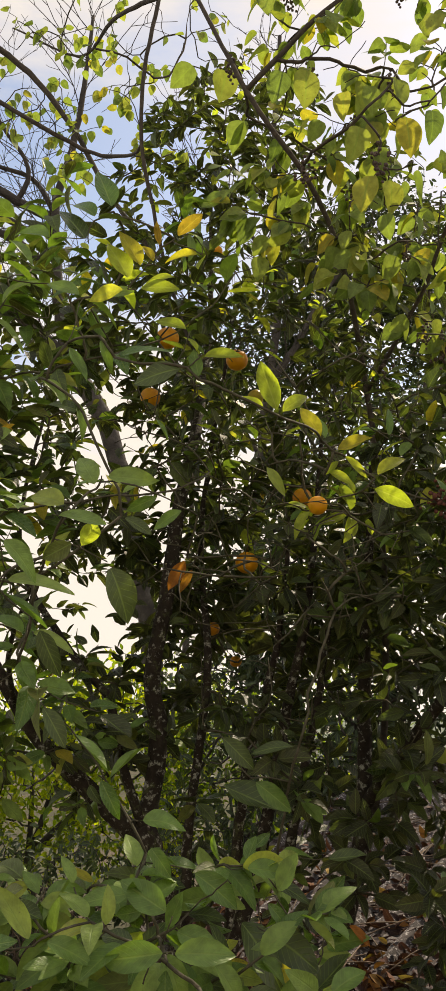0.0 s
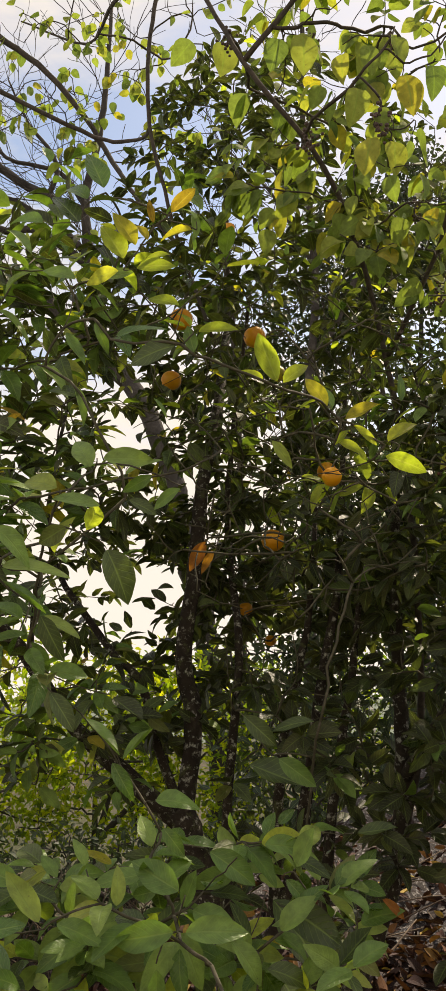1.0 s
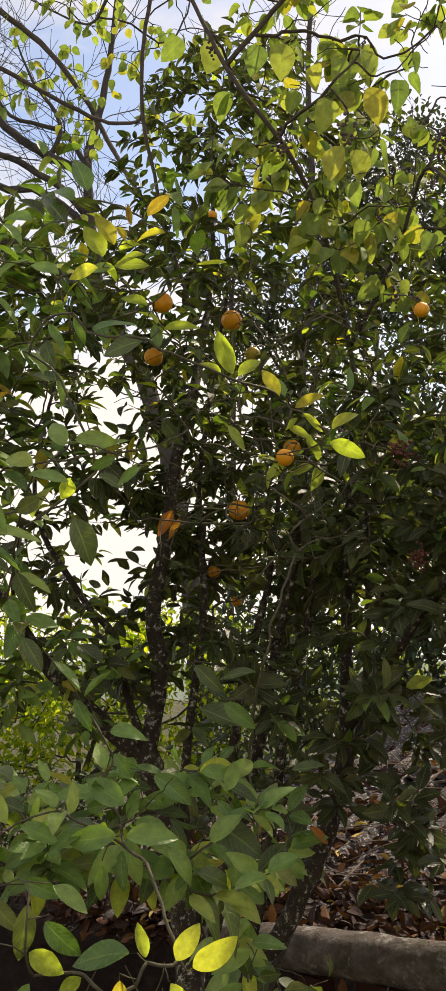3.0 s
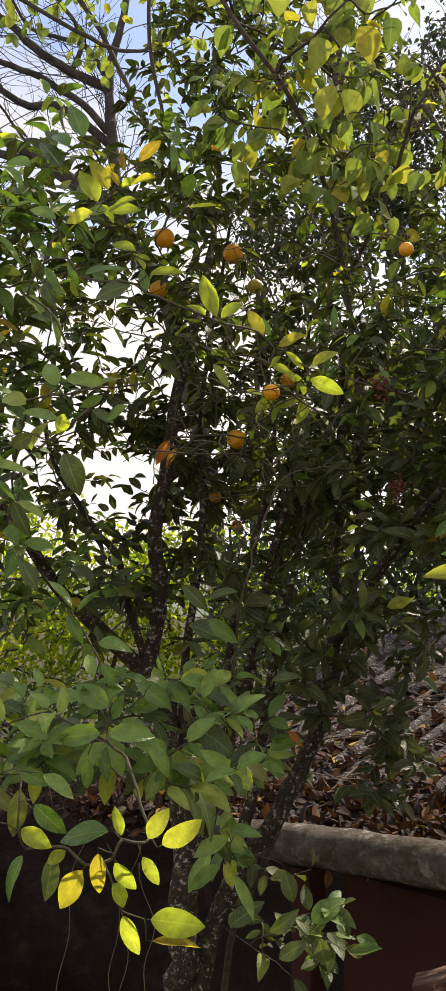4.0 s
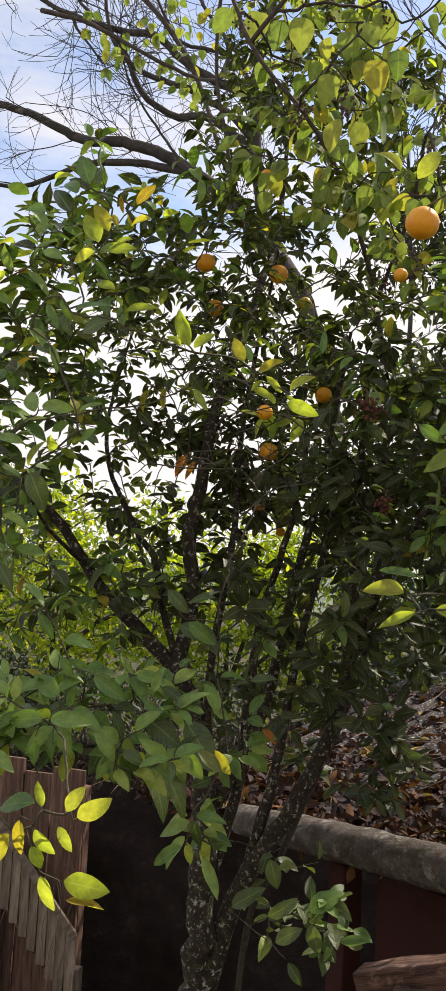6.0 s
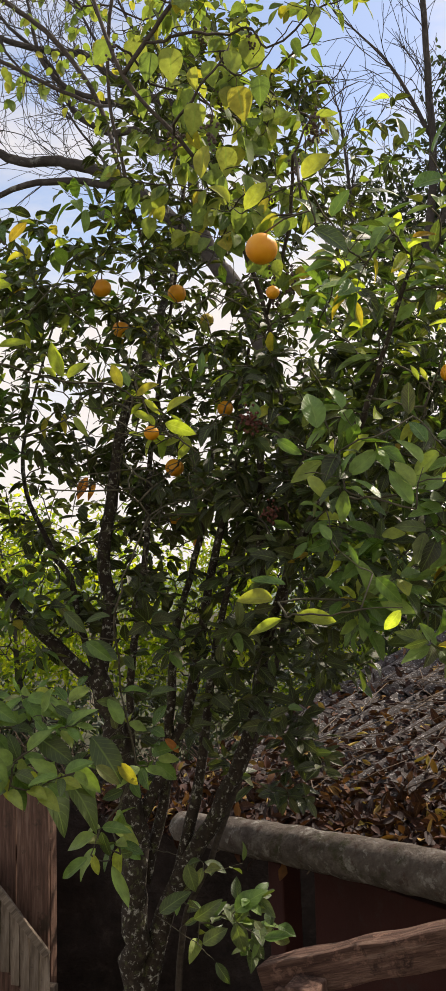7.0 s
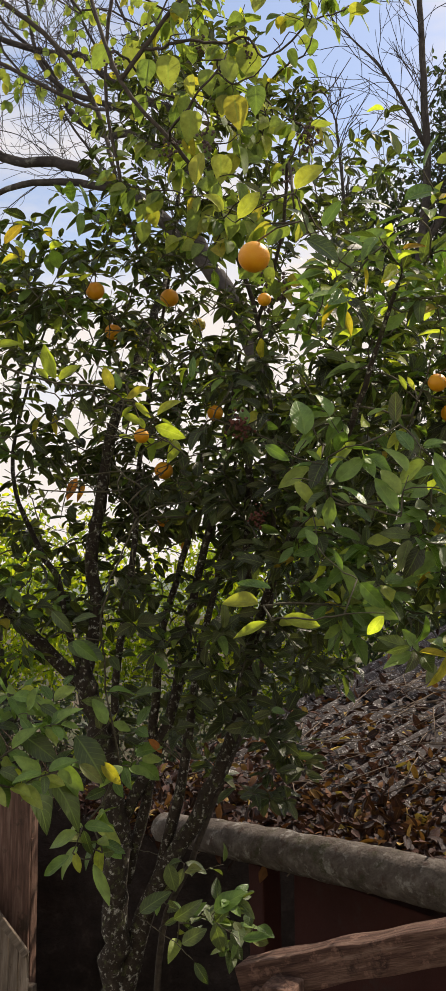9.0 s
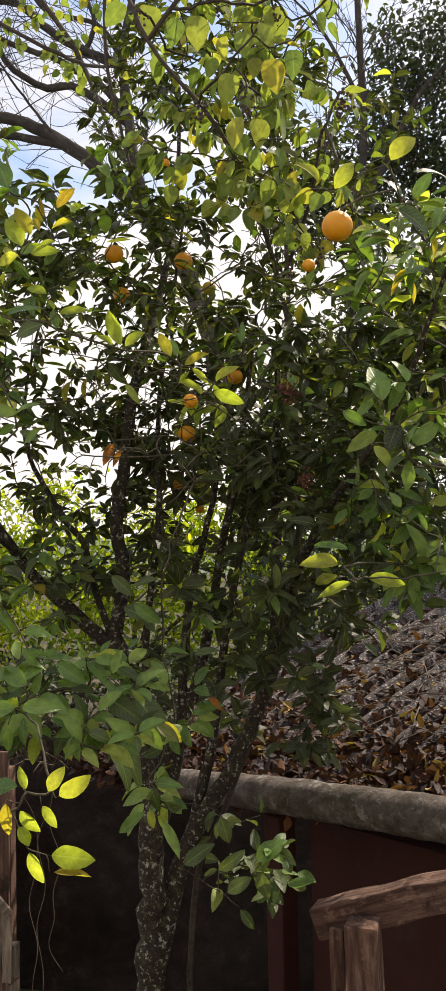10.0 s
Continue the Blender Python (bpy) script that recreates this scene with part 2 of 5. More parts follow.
# kept dark so that the unseen deck throws little light up
M_DECK = rough_material("deck_timber", [(0, (0.022, 0.016, 0.012)), (0.5, (0.045, 0.034, 0.026)), (1, (0.085, 0.066, 0.052))], 5, 20, 0.9, 0.9, stretch=(1, 9, 9), distance=0.008)
M_SHEDWALL = rough_material("red_brown_wall", [(0, (0.034, 0.010, 0.008)), (1, (0.062, 0.020, 0.016))], 3, 30, 0.4, 0.85, [(0.045, 0.03, 0.025)], 2.5, 0.56)
M_ROOF = rough_material("fibre_cement_sheet", [(0, (0.045, 0.041, 0.038)), (0.5, (0.055, 0.046, 0.042)), (1, (0.14, 0.12, 0.115))], 14, 60, 0.5, 0.92,
                        [(0.045, 0.030, 0.024), (0.46, 0.43, 0.41)], 42, 0.54, distance=0.008, vary=0.12)
# near-black brown: the deep shade behind the tree is in this colour
M_BANK_SHADED = rough_material("earth_bank_shaded", [(0, (0.018, 0.012, 0.009)), (0.6, (0.036, 0.025, 0.019)), (1, (0.07, 0.05, 0.04))], 8, 20, 1.0, 0.95, distance=0.05)
M_GROUND = rough_material("ground_earth", [(0, (0.035, 0.03, 0.018)), (0.5, (0.05, 0.052, 0.022)), (1, (0.075, 0.08, 0.03))], 1.2, 18, 0.8, 0.95, [(0.10, 0.075, 0.05)], 0.6, 0.5, distance=0.05)
M_HILL = rough_material("far_hill", [(0, (0.10, 0.13, 0.10)), (1, (0.18, 0.21, 0.16))], 0.06, 0.3, 0.5, 0.95, distance=0.5)
# pale so that the unseen wall throws fill light onto the front leaves
M_PLASTER = rough_material("bounce_wall_plaster", [(0, (0.42, 0.39, 0.35)), (1, (0.53, 0.50, 0.44))], 2, 40, 0.3, 0.9, [(0.32, 0.28, 0.24)], 1.2, 0.62)
M_STALK = rough_material("dry_stalk", [(0, (0.08, 0.055, 0.038)), (1, (0.20, 0.15, 0.105))], 30, 60, 0.4, 0.9)


def peel(name, a, b):
    m, n, l, p = base_mat(name)
    co = n.new("ShaderNodeTexCoord")
    v = node(n, "ShaderNodeTexVoronoi", Scale=420.0)
    l.new(co.outputs["Object"], v.inputs["Vector"])
    t = node(n, "ShaderNodeTexNoise", Scale=30.0, Detail=4.0)
    l.new(co.outputs["Object"], t.inputs["Vector"])
    r = ramp(n, [(0.3, a), (0.7, b)])
    l.new(t.outputs["Fac"], r.inputs["Fac"])
    l.new(r.outputs["Color"], p.inputs["Base Color"])
    p.inputs["Roughness"].default_value = 0.42
    p.inputs["Subsurface Weight"].default_value = 0.12
    p.inputs["Subsurface Radius"].default_value = (0.01, 0.004, 0.001)
    bp = node(n, "ShaderNodeBump", Strength=0.35, Distance=0.0012)
    l.new(v.outputs["Distance"], bp.inputs["Height"])
    l.new(bp.outputs["Normal"], p.inputs["Normal"])
    return m


M_ORANGE = peel("orange_peel", (0.80, 0.30, 0.008), (0.88, 0.41, 0.018))
M_ORANGE_GREEN = peel("orange_peel_unripe", (0.46, 0.38, 0.03), (0.62, 0.42, 0.04))
M_SEED = rough_material("dry_seed", [(0, (0.07, 0.025, 0.020)), (1, (0.20, 0.075, 0.055))], 90, 200, 0.3, 0.8)
M_BERRY = rough_material("dark_berry", [(0, (0.06, 0.04, 0.034)), (1, (0.15, 0.10, 0.085))], 90, 200, 0.3, 0.5)

# ---------------- mesh helpers ----------------


def mesh_data(name, verts, faces, mats=(), smooth=True, mat_index=None, uvs=None):
    me = bpy.data.meshes.new(name)
    me.from_pydata(np.asarray(verts, float).tolist(), [], faces if isinstance(faces, list) else faces.tolist())
    for m in mats:
        me.materials.append(m)
    if smooth:
        me.polygons.foreach_set("use_smooth", np.ones(len(me.polygons), bool))
    if mat_index is not None:
        me.polygons.foreach_set("material_index", np.asarray(mat_index, np.int32))
    if uvs is not None:
        lay = me.uv_layers.new(name="UVMap")
        loops = np.zeros(len(me.loops), np.int32)
        me.loops.foreach_get("vertex_index", loops)
        lay.data.foreach_set("uv", np.asarray(uvs, np.float32)[loops].ravel())
    me.update()
    return me


def part(name, me, parent=None, label="", kind=""):
    ob = new(name, me)
    ob.parent = parent
    return tagged(ob, label=label, kind=kind)


def thing(name, label, category, group="", kind="", at=(0, 0, 0)):
    ob = new(name)
    ob.location = at
    ob.empty_display_size = 0.1
    return tagged(ob, label, category, group, kind)


def solid(name, size, material, parent=None, m=None, bevel=0.006, cuts=0, rough=0.0, seed=0, label=""):
    """A beam, board or slab with worn edges: a box subdivided lengthwise, bevelled and made slightly uneven."""
    bm = bmesh.new()
    bmesh.ops.create_cube(bm, size=1.0)
    bmesh.ops.scale(bm, vec=size, verts=bm.verts)
    if cuts:
        axis = max(range(3), key=lambda k: size[k])
        edges = [e for e in bm.edges if abs((e.verts[0].co - e.verts[1].co)[axis]) > size[axis] * 0.5]
        bmesh.ops.subdivide_edges(bm, edges=edges, cuts=cuts, use_grid_fill=True)
    if bevel:
        bmesh.ops.bevel(bm, geom=[e for e in bm.edges if len(e.link_faces) == 2 and e.calc_face_angle(0) > 0.5], offset=bevel, segments=2, affect="EDGES", profile=0.6)
    if rough:
        for v in bm.verts:
            q = v.co * 9 + Vector((seed * 3.7, seed * 1.9, 0))
            v.co += rough * Vector((noise.noise(q), noise.noise(q + Vector((9, 0, 0))), 0.3 * noise.noise(q + Vector((0, 9, 0)))))
    me = bpy.data.meshes.new(name)
    bm.to_mesh(me)
    bm.free()
    me.materials.append(material)
    ob = part(name, me, parent, label)
    if m is not None:
        ob.matrix_basis = m
    return ob


def tube_arrays(pts, radii, sides=6, wobble=0.0, seed=0):
    """Vertices and quads of a tapered, slightly uneven tube along pts, with closed ends."""
    pts = np.asarray(pts, float)
    n = len(pts)
    tang = np.gradient(pts, axis=0)
    tang /= np.linalg.norm(tang, axis=1)[:, None] + 1e-12
    ref = np.array([0.31, 0.87, 0.38]) if abs(tang[0] @ [0.31, 0.87, 0.38]) < 0.9 else np.array([1.0, 0.1, 0.0])
    verts = []
    ang = np.arange(sides) * 2 * np.pi / sides
    for k in range(n):
        a = np.cross(tang[k], ref)
        a /= np.linalg.norm(a) + 1e-12
        b = np.cross(tang[k], a)
        r = radii[k]
        if wobble:
            rr = np.array([r * (1 + wobble * noise.noise(Vector((pts[k][0] * 14 + q * 1.3 + seed, pts[k][1] * 14, pts[k][2] * 14)))) for q in range(sides)])
        else:
            rr = np.full(sides, r)
        verts.append(pts[k] + rr[:, None] * (np.cos(ang)[:, None] * a + np.sin(ang)[:, None] * b))
    verts = np.concatenate(verts)
    faces = []
    for k in range(n - 1):
        for q in range(sides):
            q2 = (q + 1) % sides
            faces.append([k * sides + q, k * sides + q2, (k + 1) * sides + q2, (k + 1) * sides + q])
    faces.append([(n - 1) * sides + q for q in range(sides)])
    faces.append([q for q in range(sides)][::-1])
    return verts, faces


def spline(points, step):
    """Catmull-Rom curve through the points, cut about every step metres."""
    p = [np.asarray(q, float) for q in points]
    p = [2 * p[0] - p[1]] + p + [2 * p[-1] - p[-2]]
    out = []
    for k in range(1, len(p) - 2):
        n = max(2, int(np.linalg.norm(p[k + 1] - p[k]) / step))
        for t in np.arange(n) / n:
            a, b, c, d = p[k - 1:k + 3]
            out.append(0.5 * (2 * b + (c - a) * t + (2 * a - 5 * b + 4 * c - d) * t * t + (3 * b - a - 3 * c + d) * t ** 3))
    out.append(p[-2])
    return np.array(out)


def leaf_shape(length, width, fold, curl, twist, wave, seed, heart=False, petiole=0.12, stations=8):
    """A leaf along +y with its upper side to +z: narrow stalk, pointed blade folded at the midrib, bent and wavy. Returns vertices, faces, uv."""
    rng = np.random.default_rng(seed)
    ts = np.concatenate([[0.0], petiole + (1 - petiole) * (0.5 - 0.5 * np.cos(np.pi * np.linspace(0, 1, stations + 1)))])
    verts, uv = [], []
    for t in ts:
        s = (t - petiole) / (1 - petiole)
        if s <= 0:
            w = 0.0011
        else:
            if heart:
                w = width * 0.5 * (s ** 0.50) * (1 - s) ** 0.92 * 2.52
            else:
                w = width * 0.5 * (s ** 0.75) * (1 - s) ** 0.90 * 3.12
            w = max(w, 0.0008)
        bend = curl * (t - 0.1) ** 2 * length
        for side in (-1, 0, 1):
            ripple = wave * np.sin(7 * t + 2.1 * side + seed) * (abs(side)) * width * (s > 0.02)
            z = bend + abs(side) * fold * w + ripple
            x = side * w * (1 + (0.08 if stations < 10 else 0.025) * rng.normal())
            a = twist * t
            verts.append((x * np.cos(a) - (z - bend) * np.sin(a), t * length, bend + x * np.sin(a) + (z - bend) * np.cos(a)))
            uv.append((t, side))
    faces = []
    for k in range(len(ts) - 1):
        for h in (0, 1):
            b = k * 3 + h
            faces.append([b, b + 1, b + 4, b + 3])
    return np.array(verts), np.array(faces), np.array(uv)


SHAPES = [leaf_shape(1.0, 0.37 + 0.05 * (k % 3), 0.24 + 0.13 * (k % 4), (-0.30, -0.10, -0.45, 0.08, -0.2, -0.55, 0.0, -0.35)[k], (0.3, -0.25, 0.1, 0.5, -0.45, 0.0, 0.2, -0.1)[k], 0.035, k) for k in range(8)]
BROAD_SHAPES = [leaf_shape(1.0, 0.38 + 0.04 * (k % 3), 0.24 + 0.12 * (k % 4), (-0.35, -0.12, -0.5, 0.06, -0.25, -0.6)[k], (0.3, -0.3, 0.15, 0.5, -0.4, 0.0)[k], 0.04, 40 + k, stations=14) for k in range(6)]
VINE_SHAPES = [leaf_shape(1.0, 0.60, 0.16 + 0.12 * (k % 3), (-0.15, -0.4, 0.05, -0.25)[k], (0.2, -0.3, 0.4, 0.0)[k], 0.045, 20 + k, True, 0.2, 14) for k in range(4)]


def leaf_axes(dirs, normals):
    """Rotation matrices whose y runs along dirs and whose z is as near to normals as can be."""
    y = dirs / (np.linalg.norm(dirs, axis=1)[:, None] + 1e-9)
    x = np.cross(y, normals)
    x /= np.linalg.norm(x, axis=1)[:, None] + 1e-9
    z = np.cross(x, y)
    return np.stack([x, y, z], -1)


def leaf_cloud(name, shapes, pos, rot, size, kind_index, mats, rng):
    """Many leaves in one mesh."""
    V, Fc, U, MI = [], [], [], []
    which = rng.integers(0, len(shapes), len(pos))
    base = 0
    for k, (sv, sf, su) in enumerate(shapes):
        sel = np.where(which == k)[0]
        if not len(sel):
            continue
        v = np.einsum("nij,vj->nvi", rot[sel], sv) * size[sel][:, None, None] + pos[sel][:, None, :]
        V.append(v.reshape(-1, 3))
        Fc.append((sf[None] + (np.arange(len(sel)) * len(sv))[:, None, None] + base).reshape(-1, 4))
        U.append(np.tile(su, (len(sel), 1)))
        MI.append(np.repeat(kind_index[sel], len(sf)))
        base += len(sel) * len(sv)
    return mesh_data(name, np.concatenate(V), np.concatenate(Fc), mats, True, np.concatenate(MI), np.concatenate(U))


class Growth:
    """A branching plant: main limbs given as curves, twigs grown from the nearest wood to target points."""

    def __init__(self, seed):
        self.rng = np.random.default_rng(seed)
        self.pos, self.main, self.way = [], [], []
        self.store, self.filled = np.zeros((60000, 3)), 0
        self.chains, self.limbs = [], []

    def limb(self, name, points, r0, r1, step=0.05, sides=10):
        p = spline(points, step)
        p[1:-1] += self.rng.normal(0, r1 * 0.25, p[1:-1].shape)
        ids = []
        for k, q in enumerate(p):
            self.pos.append(q)
            self.main.append(True)
            e = p[min(k + 1, len(p) - 1)] - p[max(k - 1, 0)]
            self.way.append(e / (np.linalg.norm(e) + 1e-9))
            ids.append(len(self.pos) - 1)
        self.limbs.append((name, p, np.linspace(1, 0, len(p)) ** 1.0 * (r0 - r1) + r1, sides))
        return ids

    def twig(self, target, step=0.05, arch=0.10, jag=0.005, curl=1.0):
        while self.filled < len(self.pos):
            self.store[self.filled] = self.pos[self.filled]
            self.filled += 1
        P = self.store[:self.filled]
        d = np.linalg.norm(P - target, axis=1) + 0.35 * np.clip(P[:, 2] - target[2], 0, None)
        j = int(np.argmin(d))
        a = P[j].copy()
        dist = np.linalg.norm(target - a)
        n = max(4, int(dist / step))
        t = np.linspace(0, 1, n + 1)
        go = (target - a) / (dist + 1e-9)
        lead = self.way[j] * 0.8 * curl + go * (1.3 - 0.8 * curl) + self.rng.normal(0, 0.25 * curl, 3)
        last = go + self.rng.normal(0, 0.35 * curl, 3) + np.array([0, 0, 4 * arch - 0.25])
        h = t[:, None]
        line = (2 * h**3 - 3 * h**2 + 1) * a + (h**3 - 2 * h**2 + h) * lead * dist + (3 * h**2 - 2 * h**3) * target + (h**3 - h**2) * last * dist
        line[1:-1] += self.rng.normal(0, jag, line[1:-1].shape) * min(1.0, dist * 3)
        ids = [j]
        for q in line[1:]:
            self.pos.append(q)
            self.main.append(False)
            e = q - self.pos[ids[-1]]
            self.way.append(e / (np.linalg.norm(e) + 1e-9))
            ids.append(len(self.pos) - 1)
        self.chains.append(ids)
        return line

    def shoot(self, j, length, angle, lift, step=0.08):
        """A slender side shoot that leaves node j at an angle to its wood and bends gently upwards or down."""
        way = self.way[j]
        side = np.cross(way, self.rng.normal(0, 1, 3) * [1, 0.6, 1])
        side /= np.linalg.norm(side) + 1e-9
        d = math.cos(angle) * way + math.sin(angle) * side
        ids, q = [j], np.array(self.pos[j], float)
        drift = self.rng.normal(0, 0.05, 3)
        for k in range(max(3, int(length / step))):
            d = d + np.array([0, 0, lift * step]) + drift + self.rng.normal(0, 0.05, 3)
            d /= np.linalg.norm(d)
            q = q + d * step
            self.pos.append(q)
            self.main.append(False)
            self.way.append(d)
            ids.append(len(self.pos) - 1)
        self.chains.append(ids)

    def shoots(self, count, first, last, low, high, angle, lift, step=0.08):
        for j in self.rng.integers(first, last, count):
            self.shoot(int(j), self.rng.uniform(low, high), angle * self.rng.uniform(0.6, 1.4), lift, step)

    def wood(self, parent, limb_mat, twig_mat, tip=0.0014, power=2.4, most=0.02, twig_name="twig_growth", sides=5, wobble=0.12):
        r = np.full(len(self.pos), 0.0)
        for ids in reversed(self.chains):
            cur = tip
            for k in reversed(ids[1:]):
                r[k] = min(most, max(cur, (r[k] ** power + tip ** power) ** (1 / power)) + 0.00002)
                cur = r[k]
            if not self.main[ids[0]]:
                r[ids[0]] = (r[ids[0]] ** power + cur ** power) ** (1 / power)
        for name, p, rad, sd in self.limbs:
            v, f = tube_arrays(p, rad, sd, wobble, len(p))
            part(name, mesh_data(name, v, f, [limb_mat]), parent)
        V, Fc, base = [], [], 0
        P = np.array(self.pos)
        for ids in self.chains:
            rad = [max(r[k], tip) for k in ids]
            rad[0] = rad[1]
            v, f = tube_arrays(P[ids], rad, sides)
            V.append(v)
            Fc += [[q + base for q in g] for g in f]
            base += len(v)
        part(twig_name, mesh_data(twig_name, np.concatenate(V), Fc, [twig_mat]), parent, kind="stuff")


def in_ball(rng, n, c, r, hollow=0.0):
    d = rng.normal(size=(n, 3))
    d /= np.linalg.norm(d, axis=1)[:, None]
    return np.array(c) + d * (hollow ** 3 + (1 - hollow ** 3) * rng.random(n)[:, None]) ** (1 / 3) * np.array(r)


def leaves_on(line, count, reach, rng, centre, size, droop=0.15, face=0.5, up=0.8, radial=0.85, flat=0.65):
    """Leaves set alternately round the last stretch of a twig: positions, directions, normals, sizes."""
    seg = np.linalg.norm(np.diff(line, axis=0), axis=1)
    s = np.concatenate([[0], np.cumsum(seg)])
    L = s[-1]
    start = min(max(0.02, L - reach), L * 0.9)
    at_s = np.sort(rng.uniform(start, L, count))
    at_s[-max(1, count // 4):] = L
    out = []
    a0 = rng.uniform(0, 6.28)
    for k, q in enumerate(at_s):
        p = np.array([np.interp(q, s, line[:, c]) for c in range(3)])
        i = min(len(line) - 2, max(0, int(np.searchsorted(s, q) - 1)))
        d = line[i + 1] - line[i]
        d = d / (np.linalg.norm(d) + 1e-9)
        x = np.cross(d, [0.2, 0.3, 0.93])
        x /= np.linalg.norm(x) + 1e-9
        y = np.cross(d, x)
        a = a0 + 2.4 * k
        rad = np.cos(a) * x + np.sin(a) * y
        ld = (1 - radial * 0.5) * d + radial * rad + np.array([0, 0, -droop]) + rng.normal(0, 0.18, 3)
        ld[2] *= flat
        outw = p - centre
        outw = outw / (np.linalg.norm(outw) + 1e-9)
        nn = up * np.array([0, 0, 1.0]) + face * outw + rng.normal(0, 0.35, 3)
        out.append((p, ld, nn, size * rng.uniform(0.68, 1.15)))
    return out

# ---------------- setting ----------------
rng0 = np.random.default_rng(5)


def sheet(name, x0, x1, y0, y1, nx, ny, height, material, label, category):
    xs, ys = np.linspace(x0, x1, nx), np.linspace(y0, y1, ny)
    v = [(x, y, height(x, y)) for y in ys for x in xs]
    f = [[j * nx + i, j * nx + i + 1, (j + 1) * nx + i + 1, (j + 1) * nx + i] for j in range(ny - 1) for i in range(nx - 1)]
    return tagged(new(name, mesh_data(name, v, f, [material])), label, category, kind="structure")


GROUND = -0.5
sheet("ground", -60, 60, -25, 95, 90, 90, lambda x, y: GROUND + 0.05 * noise.noise(Vector((x * 0.6, y * 0.6, 0))), M_GROUND,
      "bare brown earth and rough grass round the tree", "ground")


def hill_height(x, y):
    return GROUND - 1.0 + 7.5 * math.exp(-((y - 185) / 45) ** 2) * (0.75 + 0.5 * noise.noise(Vector((x * 0.012, 3.1, 0)))) + 0.6 * noise.noise(Vector((x * 0.08, y * 0.08, 4)))


sheet("backdrop", -320, 320, 92, 330, 90, 40, hill_height, M_HILL, "hazy wooded hills on the horizon", "hills")

# unseen, added behind the camera: wall pale to bounce light, deck dark to cut it
house = solid("wall_bounce", (9.0, 0.25, 4.8), M_PLASTER, m=pose(0.6, -2.5, GROUND + 2.4), bevel=0.02)
tagged(house, "unseen pale wall added behind the camera to bounce light", "wall", kind="structure")
deck = solid("floor_deck", (4.2, 2.2, 0.12), M_DECK, m=pose(0.6, -1.2, 0.98), bevel=0.01)
tagged(deck, "unseen dark timber deck floor added under the camera", "floor", kind="structure")

# earth bank filling the dark space behind the tree, shade put into its colour
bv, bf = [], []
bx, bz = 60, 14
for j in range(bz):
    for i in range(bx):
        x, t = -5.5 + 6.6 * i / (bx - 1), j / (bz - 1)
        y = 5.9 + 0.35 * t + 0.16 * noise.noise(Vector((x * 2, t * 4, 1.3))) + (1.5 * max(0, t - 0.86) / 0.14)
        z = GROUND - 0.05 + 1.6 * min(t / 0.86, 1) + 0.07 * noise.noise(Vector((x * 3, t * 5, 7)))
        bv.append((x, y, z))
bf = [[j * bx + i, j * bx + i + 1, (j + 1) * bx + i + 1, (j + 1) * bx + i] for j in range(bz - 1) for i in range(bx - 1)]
tagged(new("bank", mesh_data("bank", bv, bf, [M_BANK_SHADED])), "earth bank behind the orange tree, shade put into its dark colour", "bank", kind="structure")

# ---------------- shed with corrugated roof ----------------
# plan axes of the shed: along the eave (to the right, towards the camera) and up the roof
EAVE0 = Vector((-0.10, 3.145, 0.0))
ALONG = Vector((1.0, -0.70, 0.0)).normalized()
BACK = Vector((-ALONG.y, ALONG.x, 0.0))
SLOPE, EAVE_Z, RISE, ROOF_D = 0.288, 1.620, 0.076, 3.0   # roof and log rise along the eave, sloped to fit the camera's view
shed_turn = math.degrees(math.atan2(ALONG.y, ALONG.x))


def shed_at(u, v, z=0.0):
    q = EAVE0 + ALONG * u + BACK * v
    return Vector((q.x, q.y, z))


shed = thing("shed", "low red-brown shed with a mossy eave log and grey corrugated roof", "shed", at=shed_at(1.5, 1.5, GROUND))
shed.rotation_euler = (0, 0, radians(shed_turn))
shed_inv = (Matrix.Translation(shed_at(1.5, 1.5, GROUND)) @ Euler((0, 0, radians(shed_turn))).to_matrix().to_4x4()).inverted()


def in_shed(u, v, z, rx=0.0, lean=0.0):
    return shed_inv @ Matrix.Translation(shed_at(u, v, z)) @ pose(0, 0, 0, 0, 0, shed_turn) @ pose(0, 0, 0, 0, -lean, 0) @ pose(0, 0, 0, rx, 0, 0)


LEAN = math.degrees(math.atan(RISE))


WALL_H = EAVE_Z - GROUND - 0.02
solid("front_wall", (2.1, 0.10, WALL_H), M_SHEDWALL, shed, in_shed(1.48, 0.32, GROUND + WALL_H / 2), 0.008, label="dark red-brown painted front wall")
solid("side_wall", (0.10, 2.2, WALL_H + 0.2), M_SHEDWALL, shed, in_shed(0.40, 1.55, GROUND + WALL_H / 2 + 0.1), 0.008)
solid("back_wall", (2.2, 0.10, WALL_H + 0.5), M_SHEDWALL, shed, in_shed(1.45, 2.72, GROUND + WALL_H / 2 + 0.25), 0.008)
solid("corner_post", (0.09, 0.09, WALL_H), M_SHEDWALL, shed, in_shed(0.30, 0.24, GROUND + WALL_H / 2), 0.01, 6, 0.006, 3, "dark painted corner post")
for k in range(-1, 4):
    solid("rafter", (0.06, ROOF_D - 0.6, 0.09), M_PLANK, shed, in_shed(0.12 + 0.8 * k, ROOF_D / 2 + 0.2, EAVE_Z - 0.085 + SLOPE * (ROOF_D / 2 + 0.2) + RISE * (0.12 + 0.8 * k), math.degrees(math.atan(SLOPE))), 0.006)

# the eave log
lp = [shed_at(u, -0.01, EAVE_Z + 0.090 + RISE * u) + Vector((0, 0, 0.008 * math.sin(2.2 * u))) for u in np.linspace(-0.02, 2.4, 60)]
lr = [0.056 + 0.003 * math.sin(3.1 * u) + 0.014 * u for u in np.linspace(0, 1.6, 60)]
